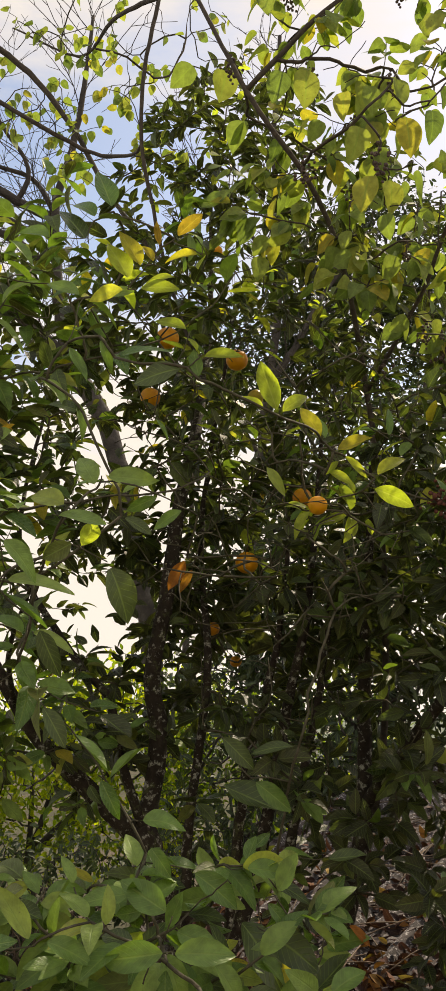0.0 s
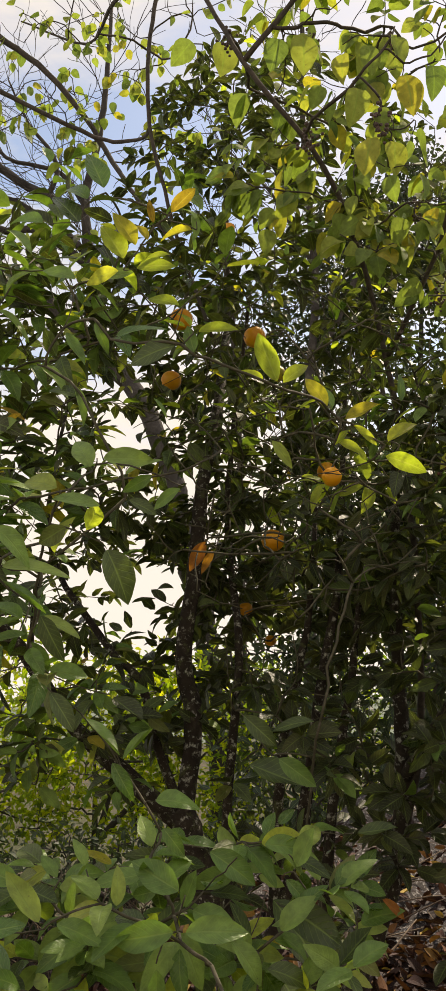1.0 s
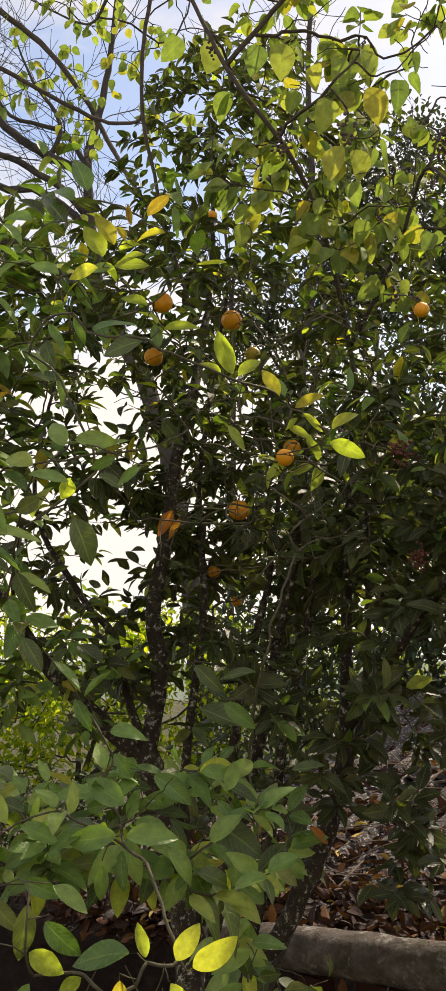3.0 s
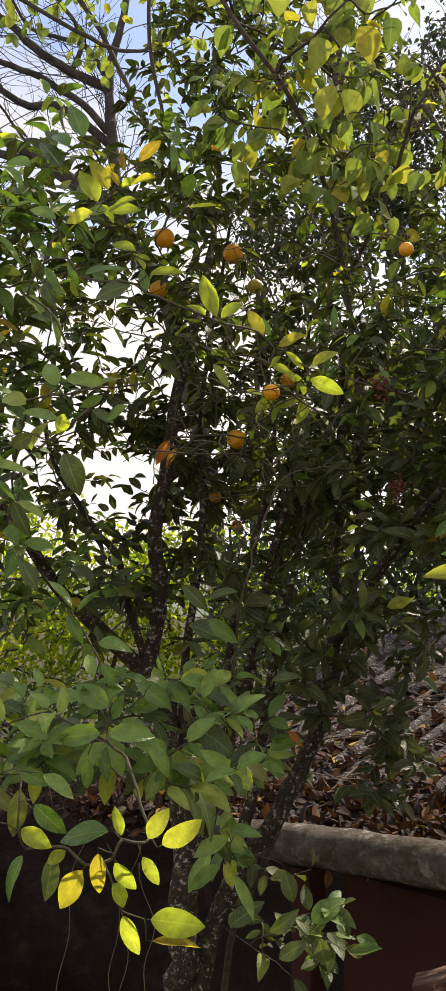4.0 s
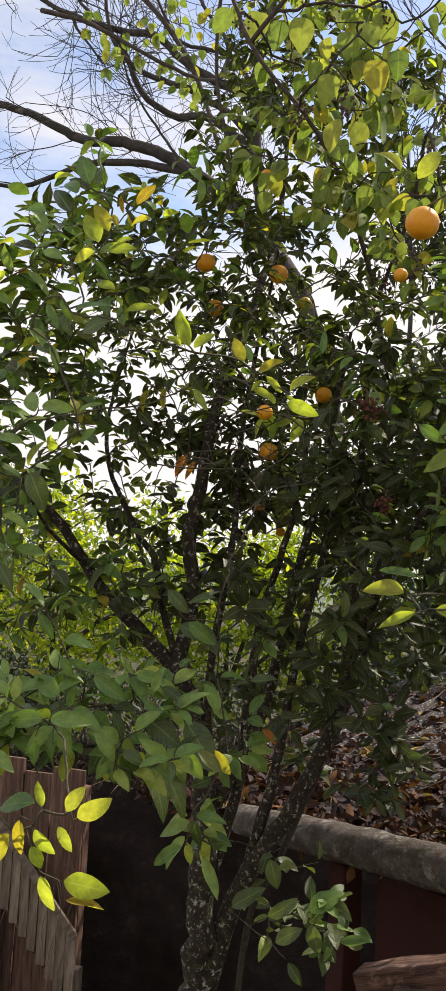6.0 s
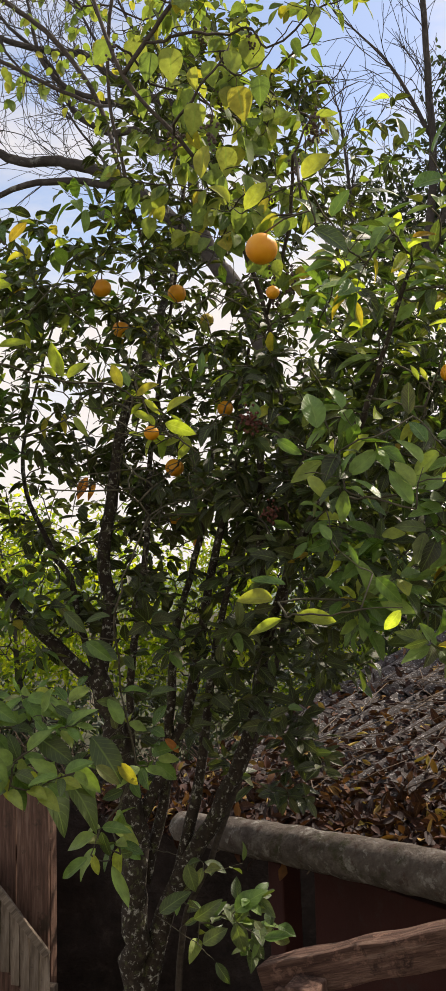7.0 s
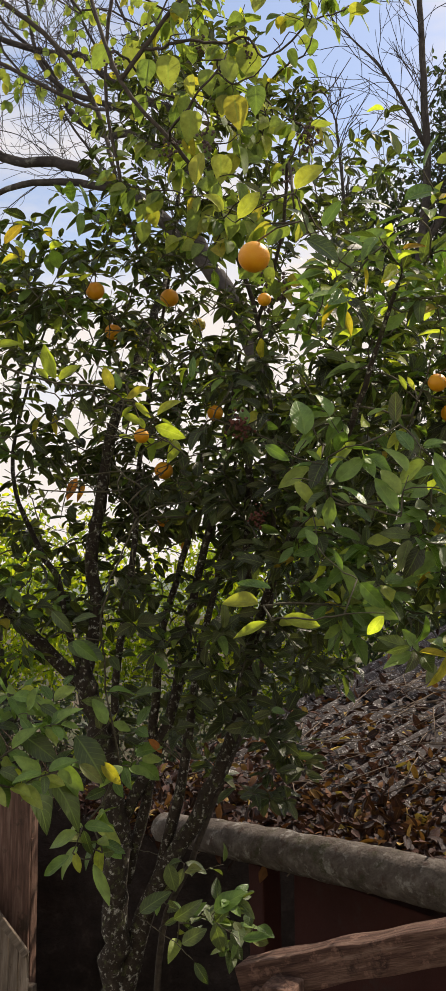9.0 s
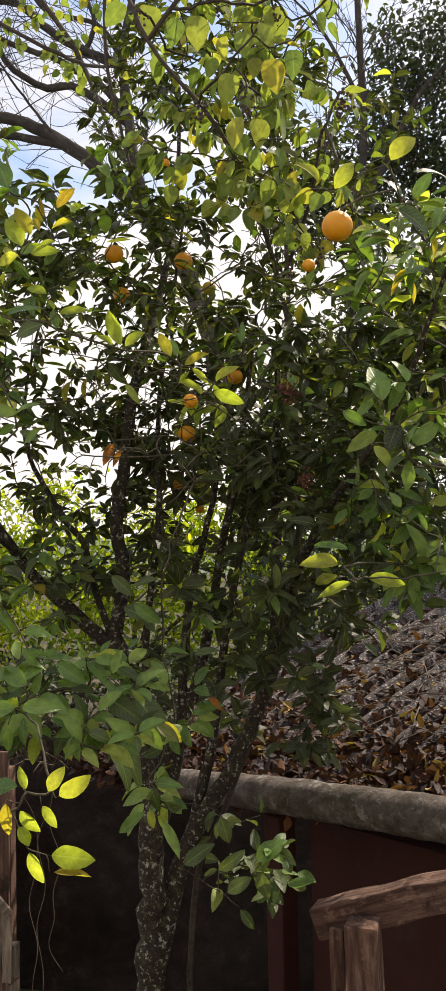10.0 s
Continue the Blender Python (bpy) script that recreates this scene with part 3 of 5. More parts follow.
lv, lf = tube_arrays([tuple(q) for q in lp], lr, 22, 0.10, 4)
log = part("eave_log", mesh_data("eave_log", lv, lf, [M_LOG]), shed, "weathered round log with pale lichen and moss")
log.matrix_basis = shed_inv

# corrugated sheets, each overlapping the next
PITCH, AMP, SHEET_W = 0.146, 0.019, 0.876
n_u, n_v = 74, 9
cv, cf = [], []
for j in range(n_v):
    for i in range(n_u):
        u = SHEET_W * 1.05 * i / (n_u - 1)
        for lay in (0, 1):
            cv.append((u, 1.58 * j / (n_v - 1), AMP * math.cos(2 * math.pi * u / PITCH) - 0.007 * lay))
for j in range(n_v - 1):
    for i in range(n_u - 1):
        a = (j * n_u + i) * 2
        b, c, d = a + 2, a + 2 + 2 * n_u, a + 2 * n_u
        cf += [[a, b, c, d], [a + 1, d + 1, c + 1, b + 1]]
for i in range(n_u - 1):
    a, b = 2 * i, (n_v - 1) * n_u * 2 + 2 * i
    cf += [[a, a + 1, a + 3, a + 2], [b, b + 2, b + 3, b + 1]]
sheet_me = mesh_data("roof_sheet", cv, cf, [M_ROOF])
for row in range(2):
    for col in range(-1, 3):
        ob = part("roof_sheet", sheet_me, shed, "grey corrugated fibre-cement sheet" if row + col == 0 else "")
        v0 = 0.09 + 1.46 * row
        ob.matrix_basis = in_shed(0.02 + SHEET_W * col, v0, EAVE_Z + 0.01 + SLOPE * v0 + 0.012 * row + 0.004 * col + RISE * (0.02 + SHEET_W * col), math.degrees(math.atan(SLOPE)), LEAN)

# dead leaves and sticks on the roof, thickest at the eave
nl = 34000
u = rng0.uniform(-0.84, 2.6, nl)
v = np.minimum(rng0.exponential(1.6, nl), rng0.uniform(0.0, 2.9, nl)) + 0.03
groove = np.cos(2 * np.pi * (u - 0.02) / PITCH)
keep = (rng0.random(nl) < np.where(v < 0.45, 1.0, np.where(groove < 0.1, 0.7, 0.16))) & ((v < 0.9) | ((rng0.random(nl) < 0.8) & (groove < 0.4)))
u, v, groove = u[keep], v[keep], groove[keep]
pile = 0.11 * np.clip(1 - v / 0.6, 0, 1) * rng0.random(len(u)) ** 0.7 + 0.015 * rng0.random(len(u))
pos = np.array([[*shed_at(a, b)[:2], 0] for a, b in zip(u, v)])
pos[:, 2] = EAVE_Z + 0.014 + SLOPE * v + RISE * u + AMP * groove * 0.9 + pile
ld = rng0.normal(0, 1, (len(u), 3)) * [1, 1, 0.5]
ln = np.array([0, -0.2, 1]) + rng0.normal(0, 0.8, (len(u), 3))
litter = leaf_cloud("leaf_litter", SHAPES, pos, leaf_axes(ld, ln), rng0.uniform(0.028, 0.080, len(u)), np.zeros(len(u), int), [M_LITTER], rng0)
tagged(new("leaf_litter", litter), "brown and yellow fallen leaves heaped on the roof", "dead leaves", kind="stuff")
sv, sf, base = [], [], 0
for k in range(260):
    a, b = rng0.uniform(-0.6, 2.4), rng0.uniform(0.05, 2.2)
    q = shed_at(a, b, EAVE_Z + 0.03 + SLOPE * b + RISE * a + AMP)
    d = Vector((rng0.normal(), rng0.normal(), 0)).normalized() * rng0.uniform(0.05, 0.22)
    d.z = d.dot(BACK) * SLOPE
    w, g = tube_arrays([tuple(q - d), tuple(q + Vector((0, 0, 0.008))), tuple(q + d)], [0.0022, 0.0026, 0.0014], 5)
    sv.append(w)
    sf += [[i + base for i in h] for h in g]
    base += len(w)
tagged(new("fallen_sticks", mesh_data("fallen_sticks", np.concatenate(sv), sf, [M_STALK])), "thin dry sticks fallen on the corrugated roof", "sticks", kind="stuff")

# ---------------- plank fence with a picket gate ----------------
FX, FY = -1.875, 5.34
fence = thing("plank_fence", "dark weathered upright plank fence by the bank", "fence", at=(FX, FY, GROUND))
px = 0.0
for k, w in enumerate((0.24, 0.21, 0.26, 0.22, 0.25, 0.23)):
    h = 1.80 + (0.02, -0.03, 0.05, 0.0, -0.06, 0.03)[k]
    solid("plank", (w - 0.010, 0.03, h), M_PLANK, fence, pose(px - w / 2, 0.012 * (k % 2), h / 2, 0, (0.3, -0.3, 0.2)[k % 3], 0), 0.005, 9, 0.006, k)
    px -= w
solid("fence_rail", (1.36, 0.04, 0.08), M_PLANK, fence, pose(-0.69, 0.055, 1.45), 0.006, 6, 0.004, 5)
solid("fence_post", (0.09, 0.09, 1.7), M_PLANK, fence, pose(-0.06, 0.09, 0.85), 0.008, 6, 0.004, 7)
gate = thing("picket_balustrade", "pale weathered slat panel sloping down beside the fence", "balustrade", at=(-1.80, 5.2, GROUND))
for k in range(9):
    top = 0.87 + 0.0745 * k
    solid("slat", (0.064, 0.022, 0.46), M_SLAT, gate, pose(-0.035 - 0.07 * k, 0, top - 0.25, 0, 1.0 * math.sin(k * 2.1), 0), 0.005, 6, 0.004, k + 20, "greyed wooden slat" if k == 0 else "")
solid("top_rail", (0.90, 0.024, 0.052), M_SLAT, gate, pose(-0.31, -0.026, 0.87 + 0.285, 0, 46.5, 0), 0.005, 8, 0.006, 40)
solid("bottom_rail", (0.90, 0.04, 0.06), M_RAIL, gate, pose(-0.31, 0.034, 0.87 - 0.16, 0, 46.5, 0), 0.005, 8, 0.006, 41)
solid("newel", (0.07, 0.07, 0.62), M_SLAT, gate, pose(-0.02, 0.05, 0.31), 0.006, 6, 0.004, 42)
solid("newel", (0.07, 0.07, 1.3), M_RAIL, gate, pose(-0.60, 0.05, 0.65), 0.006, 6, 0.004, 43)

# ---------------- stair rail ----------------
R0, RD = Vector((0.597, 1.790, 1.732)), Vector((0.933, -0.169, 0.317))
rail_len = 1.05
rd = RD.normalized()
rail = thing("stair_rail", "rough reddish-brown timber stair rail with a square post", "railing", at=(0.70, 1.72, GROUND))
rm = Matrix.Translation(Vector((0.70, 1.72, GROUND))).inverted() @ Matrix.Translation(R0 + rd * rail_len / 2) @ rd.to_track_quat("Z", "Y").to_matrix().to_4x4()
solid("handrail", (0.085, 0.078, rail_len), M_RAIL, rail, rm, 0.006, 40, 0.007, 2, "weathered sawn handrail with split grain")
ph = 1.778 - GROUND
post_turn = math.degrees(math.atan2(RD.y, RD.x))
solid("post", (0.076, 0.080, ph), M_RAIL, rail, pose(0.030, -0.034, ph / 2, 0.5, -0.6, post_turn + 4), 0.006, 22, 0.006, 6)
solid("batten", (0.035, 0.045, ph - 0.04), M_RAIL, rail, pose(-0.036, 0.030, ph / 2 - 0.02, 0.5, -0.6, post_turn + 4), 0.005, 18, 0.004, 8)
ph2 = 2.03 - GROUND
solid("post", (0.088, 0.088, ph2), M_RAIL, rail, pose(R0.x + rd.x * 0.95 - 0.70, R0.y + rd.y * 0.95 - 1.72 - 0.085, ph2 / 2, 0, 0, post_turn), 0.006, 22, 0.006, 9)

# ---------------- orange tree ----------------
tree = thing("orange_tree", "orange tree with glossy green leaves and lichen-spotted trunk", "tree", at=(0, 0, 0))
og = Growth(11)
og.limb("trunk", [(-0.02, 2.50, GROUND - 0.05), (-0.05, 2.5, 0.5), (-0.05, 2.5, 1.35), (-0.045, 2.5, 1.64), (-0.05, 2.5, 1.97), (-0.12, 2.5, 2.2), (-0.176, 2.5, 2.36)], 0.062, 0.036, 0.05, 14)
og.limb("limb", [(-0.176, 2.5, 2.33), (-0.358, 2.48, 2.489), (-0.47, 2.46, 2.608), (-0.564, 2.4, 2.772), (-0.68, 2.3, 2.90), (-0.8, 2.1, 3.10)], 0.026, 0.008)
og.limb("limb", [(-0.17, 2.5, 2.33), (-0.142, 2.55, 2.553), (-0.167, 2.55, 2.735), (-0.139, 2.55, 2.92), (-0.113, 2.6, 3.21), (-0.08, 2.8, 3.55), (-0.08, 3.1, 4.0), (-0.1, 3.3, 4.6)], 0.026, 0.006)
og.limb("limb", [(-0.05, 2.5, 1.93), (-0.057, 2.52, 2.35), (-0.02, 2.57, 2.75), (-0.06, 2.75, 3.2), (0.02, 2.85, 3.9)], 0.015, 0.005)
og.limb("limb", [(-0.17, 2.5, 2.35), (-0.24, 2.5, 2.55), (-0.275, 2.52, 2.68), (-0.40, 2.6, 2.80), (-0.62, 2.8, 3.15), (-0.6, 3.05, 3.8)], 0.013, 0.004)
og.limb("limb", [(-0.04, 2.5, 1.25), (0.058, 2.55, 1.633), (0.142, 2.56, 1.78), (0.235, 2.55, 1.93), (0.35, 2.55, 2.2), (0.39, 2.55, 2.45), (0.395, 2.55, 2.8), (0.42, 2.5, 3.3)], 0.036, 0.009)
og.limb("limb", [(-0.02, 2.52, 1.90), (0.1, 2.6, 2.2), (0.18, 2.62, 2.6), (0.25, 2.65, 2.95), (0.3, 2.8, 3.5)], 0.022, 0.006)
og.limb("limb", [(-0.03, 2.55, 1.68), (0.04, 2.58, 1.98), (0.06, 2.58, 2.26), (0.09, 2.58, 2.52), (0.16, 2.62, 2.8), (0.2, 2.7, 3.2)], 0.021, 0.006)
og.limb("limb", [(0.06, 2.57, 1.64), (0.15, 2.58, 1.98), (0.19, 2.58, 2.24), (0.23, 2.58, 2.47), (0.28, 2.6, 2.71), (0.33, 2.65, 3.1)], 0.022, 0.006)
og.limb("limb", [(0.39, 2.55, 2.42), (0.6, 2.2, 2.75), (0.82, 1.95, 3.02), (0.98, 1.85, 3.40)], 0.017, 0.005)
og.limb("limb", [(-0.09, 2.48, 2.1), (-0.05, 2.0, 2.17), (0.0, 1.5, 2.24)], 0.008, 0.003)
og.limb("limb", [(-0.5, 2.44, 2.65), (-0.4, 2.0, 2.75), (-0.25, 1.6, 2.85)], 0.008, 0.003)
CENTRE = np.array([0.1, 2.7, 2.9])
# each bunch: centre, radii, twigs, leaves a twig, leaf length, share of shade-dark/lime/gold leaves, near
FRONT_BUNCHES = [
    ((0.00, 1.46, 2.32), (0.36, 0.24, 0.13), 50, 6, 0.072, (0.0, 0.06, 0.01), True),
    ((-0.24, 1.58, 2.86), (0.26, 0.17, 0.30), 22, 6, 0.080, (0.1, 0.05, 0.02), True),
    ((-0.10, 1.86, 3.48), (0.22, 0.14, 0.14), 7, 6, 0.080, (0.0, 0.30, 0.05), True),
    ((-0.40, 1.80, 3.45), (0.22, 0.22, 0.20), 14, 6, 0.092, (0.2, 0.05, 0.0), True),
    ((0.31, 2.00, 3.17), (0.20, 0.12, 0.12), 7, 5, 0.078, (0.0, 0.25, 0.05), True),
    ((0.19, 1.92, 2.15), (0.10, 0.10, 0.26), 10, 5, 0.082, (0.0, 0.1, 0.04), True),
]
SIDE_BUNCHES = [
    ((0.97, 1.86, 2.80), (0.32, 0.34, 0.36), 80, 8, 0.082, (0.2, 0.05, 0.02), False),
    ((1.02, 1.92, 3.34), (0.34, 0.34, 0.27), 80, 8, 0.082, (0.15, 0.10, 0.02), False),
    ((0.31, 2.44, 1.66), (0.16, 0.08, 0.15), 14, 5, 0.078, (0.1, 0.0, 0.0), True),
    ((-0.45, 2.60, 3.45), (0.60, 0.50, 0.55), 90, 9, 0.080, (0.55, 0.04, 0.01), False),
    ((-0.05, 2.75, 3.60), (0.45, 0.50, 0.50), 60, 9, 0.068, (0.6, 0.04, 0.01), False),
    ((0.50, 2.55, 3.45), (0.58, 0.50, 0.60), 110, 9, 0.070, (0.6, 0.04, 0.01), False),
]
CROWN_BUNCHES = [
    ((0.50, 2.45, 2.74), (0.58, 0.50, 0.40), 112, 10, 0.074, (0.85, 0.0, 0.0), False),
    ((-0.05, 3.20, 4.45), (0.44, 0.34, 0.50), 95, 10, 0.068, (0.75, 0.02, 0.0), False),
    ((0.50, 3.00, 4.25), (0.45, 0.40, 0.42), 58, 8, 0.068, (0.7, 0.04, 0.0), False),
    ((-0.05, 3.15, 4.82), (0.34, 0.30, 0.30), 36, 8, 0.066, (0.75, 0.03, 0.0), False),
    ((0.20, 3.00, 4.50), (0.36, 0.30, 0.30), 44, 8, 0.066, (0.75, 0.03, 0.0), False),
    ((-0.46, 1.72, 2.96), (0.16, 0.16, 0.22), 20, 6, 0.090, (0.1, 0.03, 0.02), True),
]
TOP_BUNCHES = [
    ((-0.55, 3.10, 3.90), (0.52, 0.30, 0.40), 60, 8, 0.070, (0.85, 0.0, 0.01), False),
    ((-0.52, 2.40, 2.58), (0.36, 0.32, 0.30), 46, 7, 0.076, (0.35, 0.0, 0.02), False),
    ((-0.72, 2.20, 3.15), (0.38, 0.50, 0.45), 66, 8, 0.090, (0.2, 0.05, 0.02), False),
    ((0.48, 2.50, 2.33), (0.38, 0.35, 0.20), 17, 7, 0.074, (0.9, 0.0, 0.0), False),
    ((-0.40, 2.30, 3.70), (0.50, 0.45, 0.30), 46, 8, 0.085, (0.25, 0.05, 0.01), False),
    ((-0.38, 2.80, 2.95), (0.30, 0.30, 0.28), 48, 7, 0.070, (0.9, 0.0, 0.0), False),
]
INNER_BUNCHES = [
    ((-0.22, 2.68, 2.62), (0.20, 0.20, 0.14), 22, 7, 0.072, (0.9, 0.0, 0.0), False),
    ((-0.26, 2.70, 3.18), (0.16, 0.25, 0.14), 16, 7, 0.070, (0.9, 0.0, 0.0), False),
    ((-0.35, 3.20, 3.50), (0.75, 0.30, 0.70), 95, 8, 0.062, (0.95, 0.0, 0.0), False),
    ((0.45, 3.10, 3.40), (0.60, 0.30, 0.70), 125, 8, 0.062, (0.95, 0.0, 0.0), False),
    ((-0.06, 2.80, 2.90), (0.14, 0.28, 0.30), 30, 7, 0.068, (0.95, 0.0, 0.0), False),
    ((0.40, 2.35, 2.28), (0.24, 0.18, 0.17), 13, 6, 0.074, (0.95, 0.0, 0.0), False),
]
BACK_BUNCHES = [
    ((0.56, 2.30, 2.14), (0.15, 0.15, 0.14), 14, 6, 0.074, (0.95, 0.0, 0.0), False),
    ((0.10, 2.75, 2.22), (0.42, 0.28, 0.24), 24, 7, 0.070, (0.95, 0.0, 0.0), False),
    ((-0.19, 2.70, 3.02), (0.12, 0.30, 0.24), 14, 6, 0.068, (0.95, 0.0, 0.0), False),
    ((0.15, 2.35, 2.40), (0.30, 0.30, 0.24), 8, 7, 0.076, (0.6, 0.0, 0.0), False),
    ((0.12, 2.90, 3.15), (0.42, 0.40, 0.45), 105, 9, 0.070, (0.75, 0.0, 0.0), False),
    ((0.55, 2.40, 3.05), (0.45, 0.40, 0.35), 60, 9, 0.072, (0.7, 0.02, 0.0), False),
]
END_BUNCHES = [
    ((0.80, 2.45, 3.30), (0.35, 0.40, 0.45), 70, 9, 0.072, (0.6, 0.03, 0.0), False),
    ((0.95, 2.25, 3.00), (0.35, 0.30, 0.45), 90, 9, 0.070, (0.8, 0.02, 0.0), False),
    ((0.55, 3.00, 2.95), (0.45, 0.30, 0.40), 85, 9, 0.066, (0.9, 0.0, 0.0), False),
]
BUNCHES = FRONT_BUNCHES + SIDE_BUNCHES + CROWN_BUNCHES + TOP_BUNCHES + INNER_BUNCHES + BACK_BUNCHES + END_BUNCHES
# sprays of young, yellowing and drooping leaves: colour (pale is the lit copy), stalk foot, tip
LOW_SPRAY = [
    ("lime wide", (0.155, 1.190, 2.169), (0.221, 1.190, 2.209)),
    ("lime wide", (0.136, 1.190, 2.176), (0.166, 1.190, 2.228)),
    ("lime", (0.102, 1.170, 2.184), (0.088, 1.170, 2.233)),
    ("pale wide", (0.085, 1.190, 2.190), (-0.008, 1.190, 2.187)),
    ("lime", (0.132, 1.170, 2.164), (0.164, 1.170, 2.120)),
    ("lime", (0.089, 1.160, 2.156), (0.124, 1.160, 2.108)),
    ("gold", (0.071, 1.140, 2.177), (0.074, 1.140, 2.108)),
    ("gold wide", (0.046, 1.160, 2.144), (0.005, 1.160, 2.076)),
    ("lime wide", (0.020, 1.150, 2.170), (-0.014, 1.150, 2.146)),
    ("green", (-0.010, 1.170, 2.166), (-0.022, 1.170, 2.086)),
    ("lime wide", (0.091, 1.150, 2.127), (0.116, 1.150, 2.089)),
    ("lime", (0.103, 1.170, 2.075), (0.132, 1.170, 2.009)),
    ("lime wide", (0.138, 1.180, 2.061), (0.229, 1.180, 2.058)),
    ("gold slim", (0.140, 1.190, 2.025), (0.224, 1.190, 2.017)),
    ("pale", (-0.058, 1.170, 2.160), (-0.096, 1.170, 2.079)),
]
EDGE_SPRAY = [
    ("lime wide", (-0.062, 1.140, 2.202), (-0.012, 1.140, 2.176)),
    ("green", (-0.062, 1.150, 2.270), (-0.072, 1.150, 2.182)),
    ("pale", (-0.139, 1.150, 2.210), (-0.169, 1.150, 2.170)),
    ("pale", (-0.044, 1.150, 2.243), (0.007, 1.150, 2.192)),
    ("pale", (-0.100, 1.220, 2.277), (-0.042, 1.220, 2.256)),
    ("pale", (-0.056, 1.220, 2.273), (0.004, 1.220, 2.243)),
    ("pale", (-0.119, 1.250, 2.349), (-0.056, 1.250, 2.332)),
    ("pale", (-0.128, 1.250, 2.341), (-0.177, 1.250, 2.404)),
    ("green", (-0.144, 1.200, 2.261), (-0.095, 1.200, 2.209)),
    ("pale wide", (-0.209, 1.200, 2.340), (-0.146, 1.200, 2.360)),
]
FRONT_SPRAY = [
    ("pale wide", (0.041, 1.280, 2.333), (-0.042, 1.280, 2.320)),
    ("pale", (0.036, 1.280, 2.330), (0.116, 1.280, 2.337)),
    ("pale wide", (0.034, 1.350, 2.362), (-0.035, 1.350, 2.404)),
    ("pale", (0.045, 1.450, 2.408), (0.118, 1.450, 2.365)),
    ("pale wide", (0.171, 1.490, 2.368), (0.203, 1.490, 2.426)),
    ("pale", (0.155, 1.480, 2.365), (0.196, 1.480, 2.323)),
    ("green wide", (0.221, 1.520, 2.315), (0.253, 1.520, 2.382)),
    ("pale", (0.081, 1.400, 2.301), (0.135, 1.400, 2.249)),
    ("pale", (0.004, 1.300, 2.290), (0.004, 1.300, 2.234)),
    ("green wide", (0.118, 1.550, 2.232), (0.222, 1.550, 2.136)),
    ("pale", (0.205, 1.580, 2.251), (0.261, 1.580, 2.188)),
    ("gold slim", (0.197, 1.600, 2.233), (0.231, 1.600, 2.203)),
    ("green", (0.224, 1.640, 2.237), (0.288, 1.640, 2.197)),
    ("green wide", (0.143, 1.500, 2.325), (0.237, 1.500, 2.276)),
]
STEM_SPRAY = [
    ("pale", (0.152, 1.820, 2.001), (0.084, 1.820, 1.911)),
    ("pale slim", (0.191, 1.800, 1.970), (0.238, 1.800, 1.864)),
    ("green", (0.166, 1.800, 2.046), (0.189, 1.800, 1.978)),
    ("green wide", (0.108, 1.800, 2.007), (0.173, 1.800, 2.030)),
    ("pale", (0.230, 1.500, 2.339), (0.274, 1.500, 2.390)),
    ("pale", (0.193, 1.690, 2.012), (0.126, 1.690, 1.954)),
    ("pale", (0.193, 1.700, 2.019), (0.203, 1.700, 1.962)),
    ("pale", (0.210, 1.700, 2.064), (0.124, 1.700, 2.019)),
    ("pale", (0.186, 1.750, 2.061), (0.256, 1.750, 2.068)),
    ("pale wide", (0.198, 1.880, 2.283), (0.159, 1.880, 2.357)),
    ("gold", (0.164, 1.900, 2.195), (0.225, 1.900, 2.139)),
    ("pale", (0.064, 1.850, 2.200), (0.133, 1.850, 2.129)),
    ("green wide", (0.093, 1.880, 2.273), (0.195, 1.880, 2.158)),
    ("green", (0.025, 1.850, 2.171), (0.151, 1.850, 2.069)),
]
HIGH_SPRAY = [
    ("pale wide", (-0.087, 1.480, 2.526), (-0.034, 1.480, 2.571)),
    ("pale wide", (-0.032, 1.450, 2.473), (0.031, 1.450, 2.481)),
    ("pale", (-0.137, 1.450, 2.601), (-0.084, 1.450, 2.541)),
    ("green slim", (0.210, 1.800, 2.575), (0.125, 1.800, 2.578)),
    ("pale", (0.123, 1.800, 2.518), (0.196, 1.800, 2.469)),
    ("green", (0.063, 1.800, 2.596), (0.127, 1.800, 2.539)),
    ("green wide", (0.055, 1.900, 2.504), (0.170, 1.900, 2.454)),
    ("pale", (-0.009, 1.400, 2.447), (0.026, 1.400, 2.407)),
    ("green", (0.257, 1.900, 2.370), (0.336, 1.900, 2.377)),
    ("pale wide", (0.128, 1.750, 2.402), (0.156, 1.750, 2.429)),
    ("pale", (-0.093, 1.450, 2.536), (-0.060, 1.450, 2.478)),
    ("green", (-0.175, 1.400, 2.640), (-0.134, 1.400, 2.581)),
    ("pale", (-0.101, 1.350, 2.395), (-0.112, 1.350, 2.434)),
]
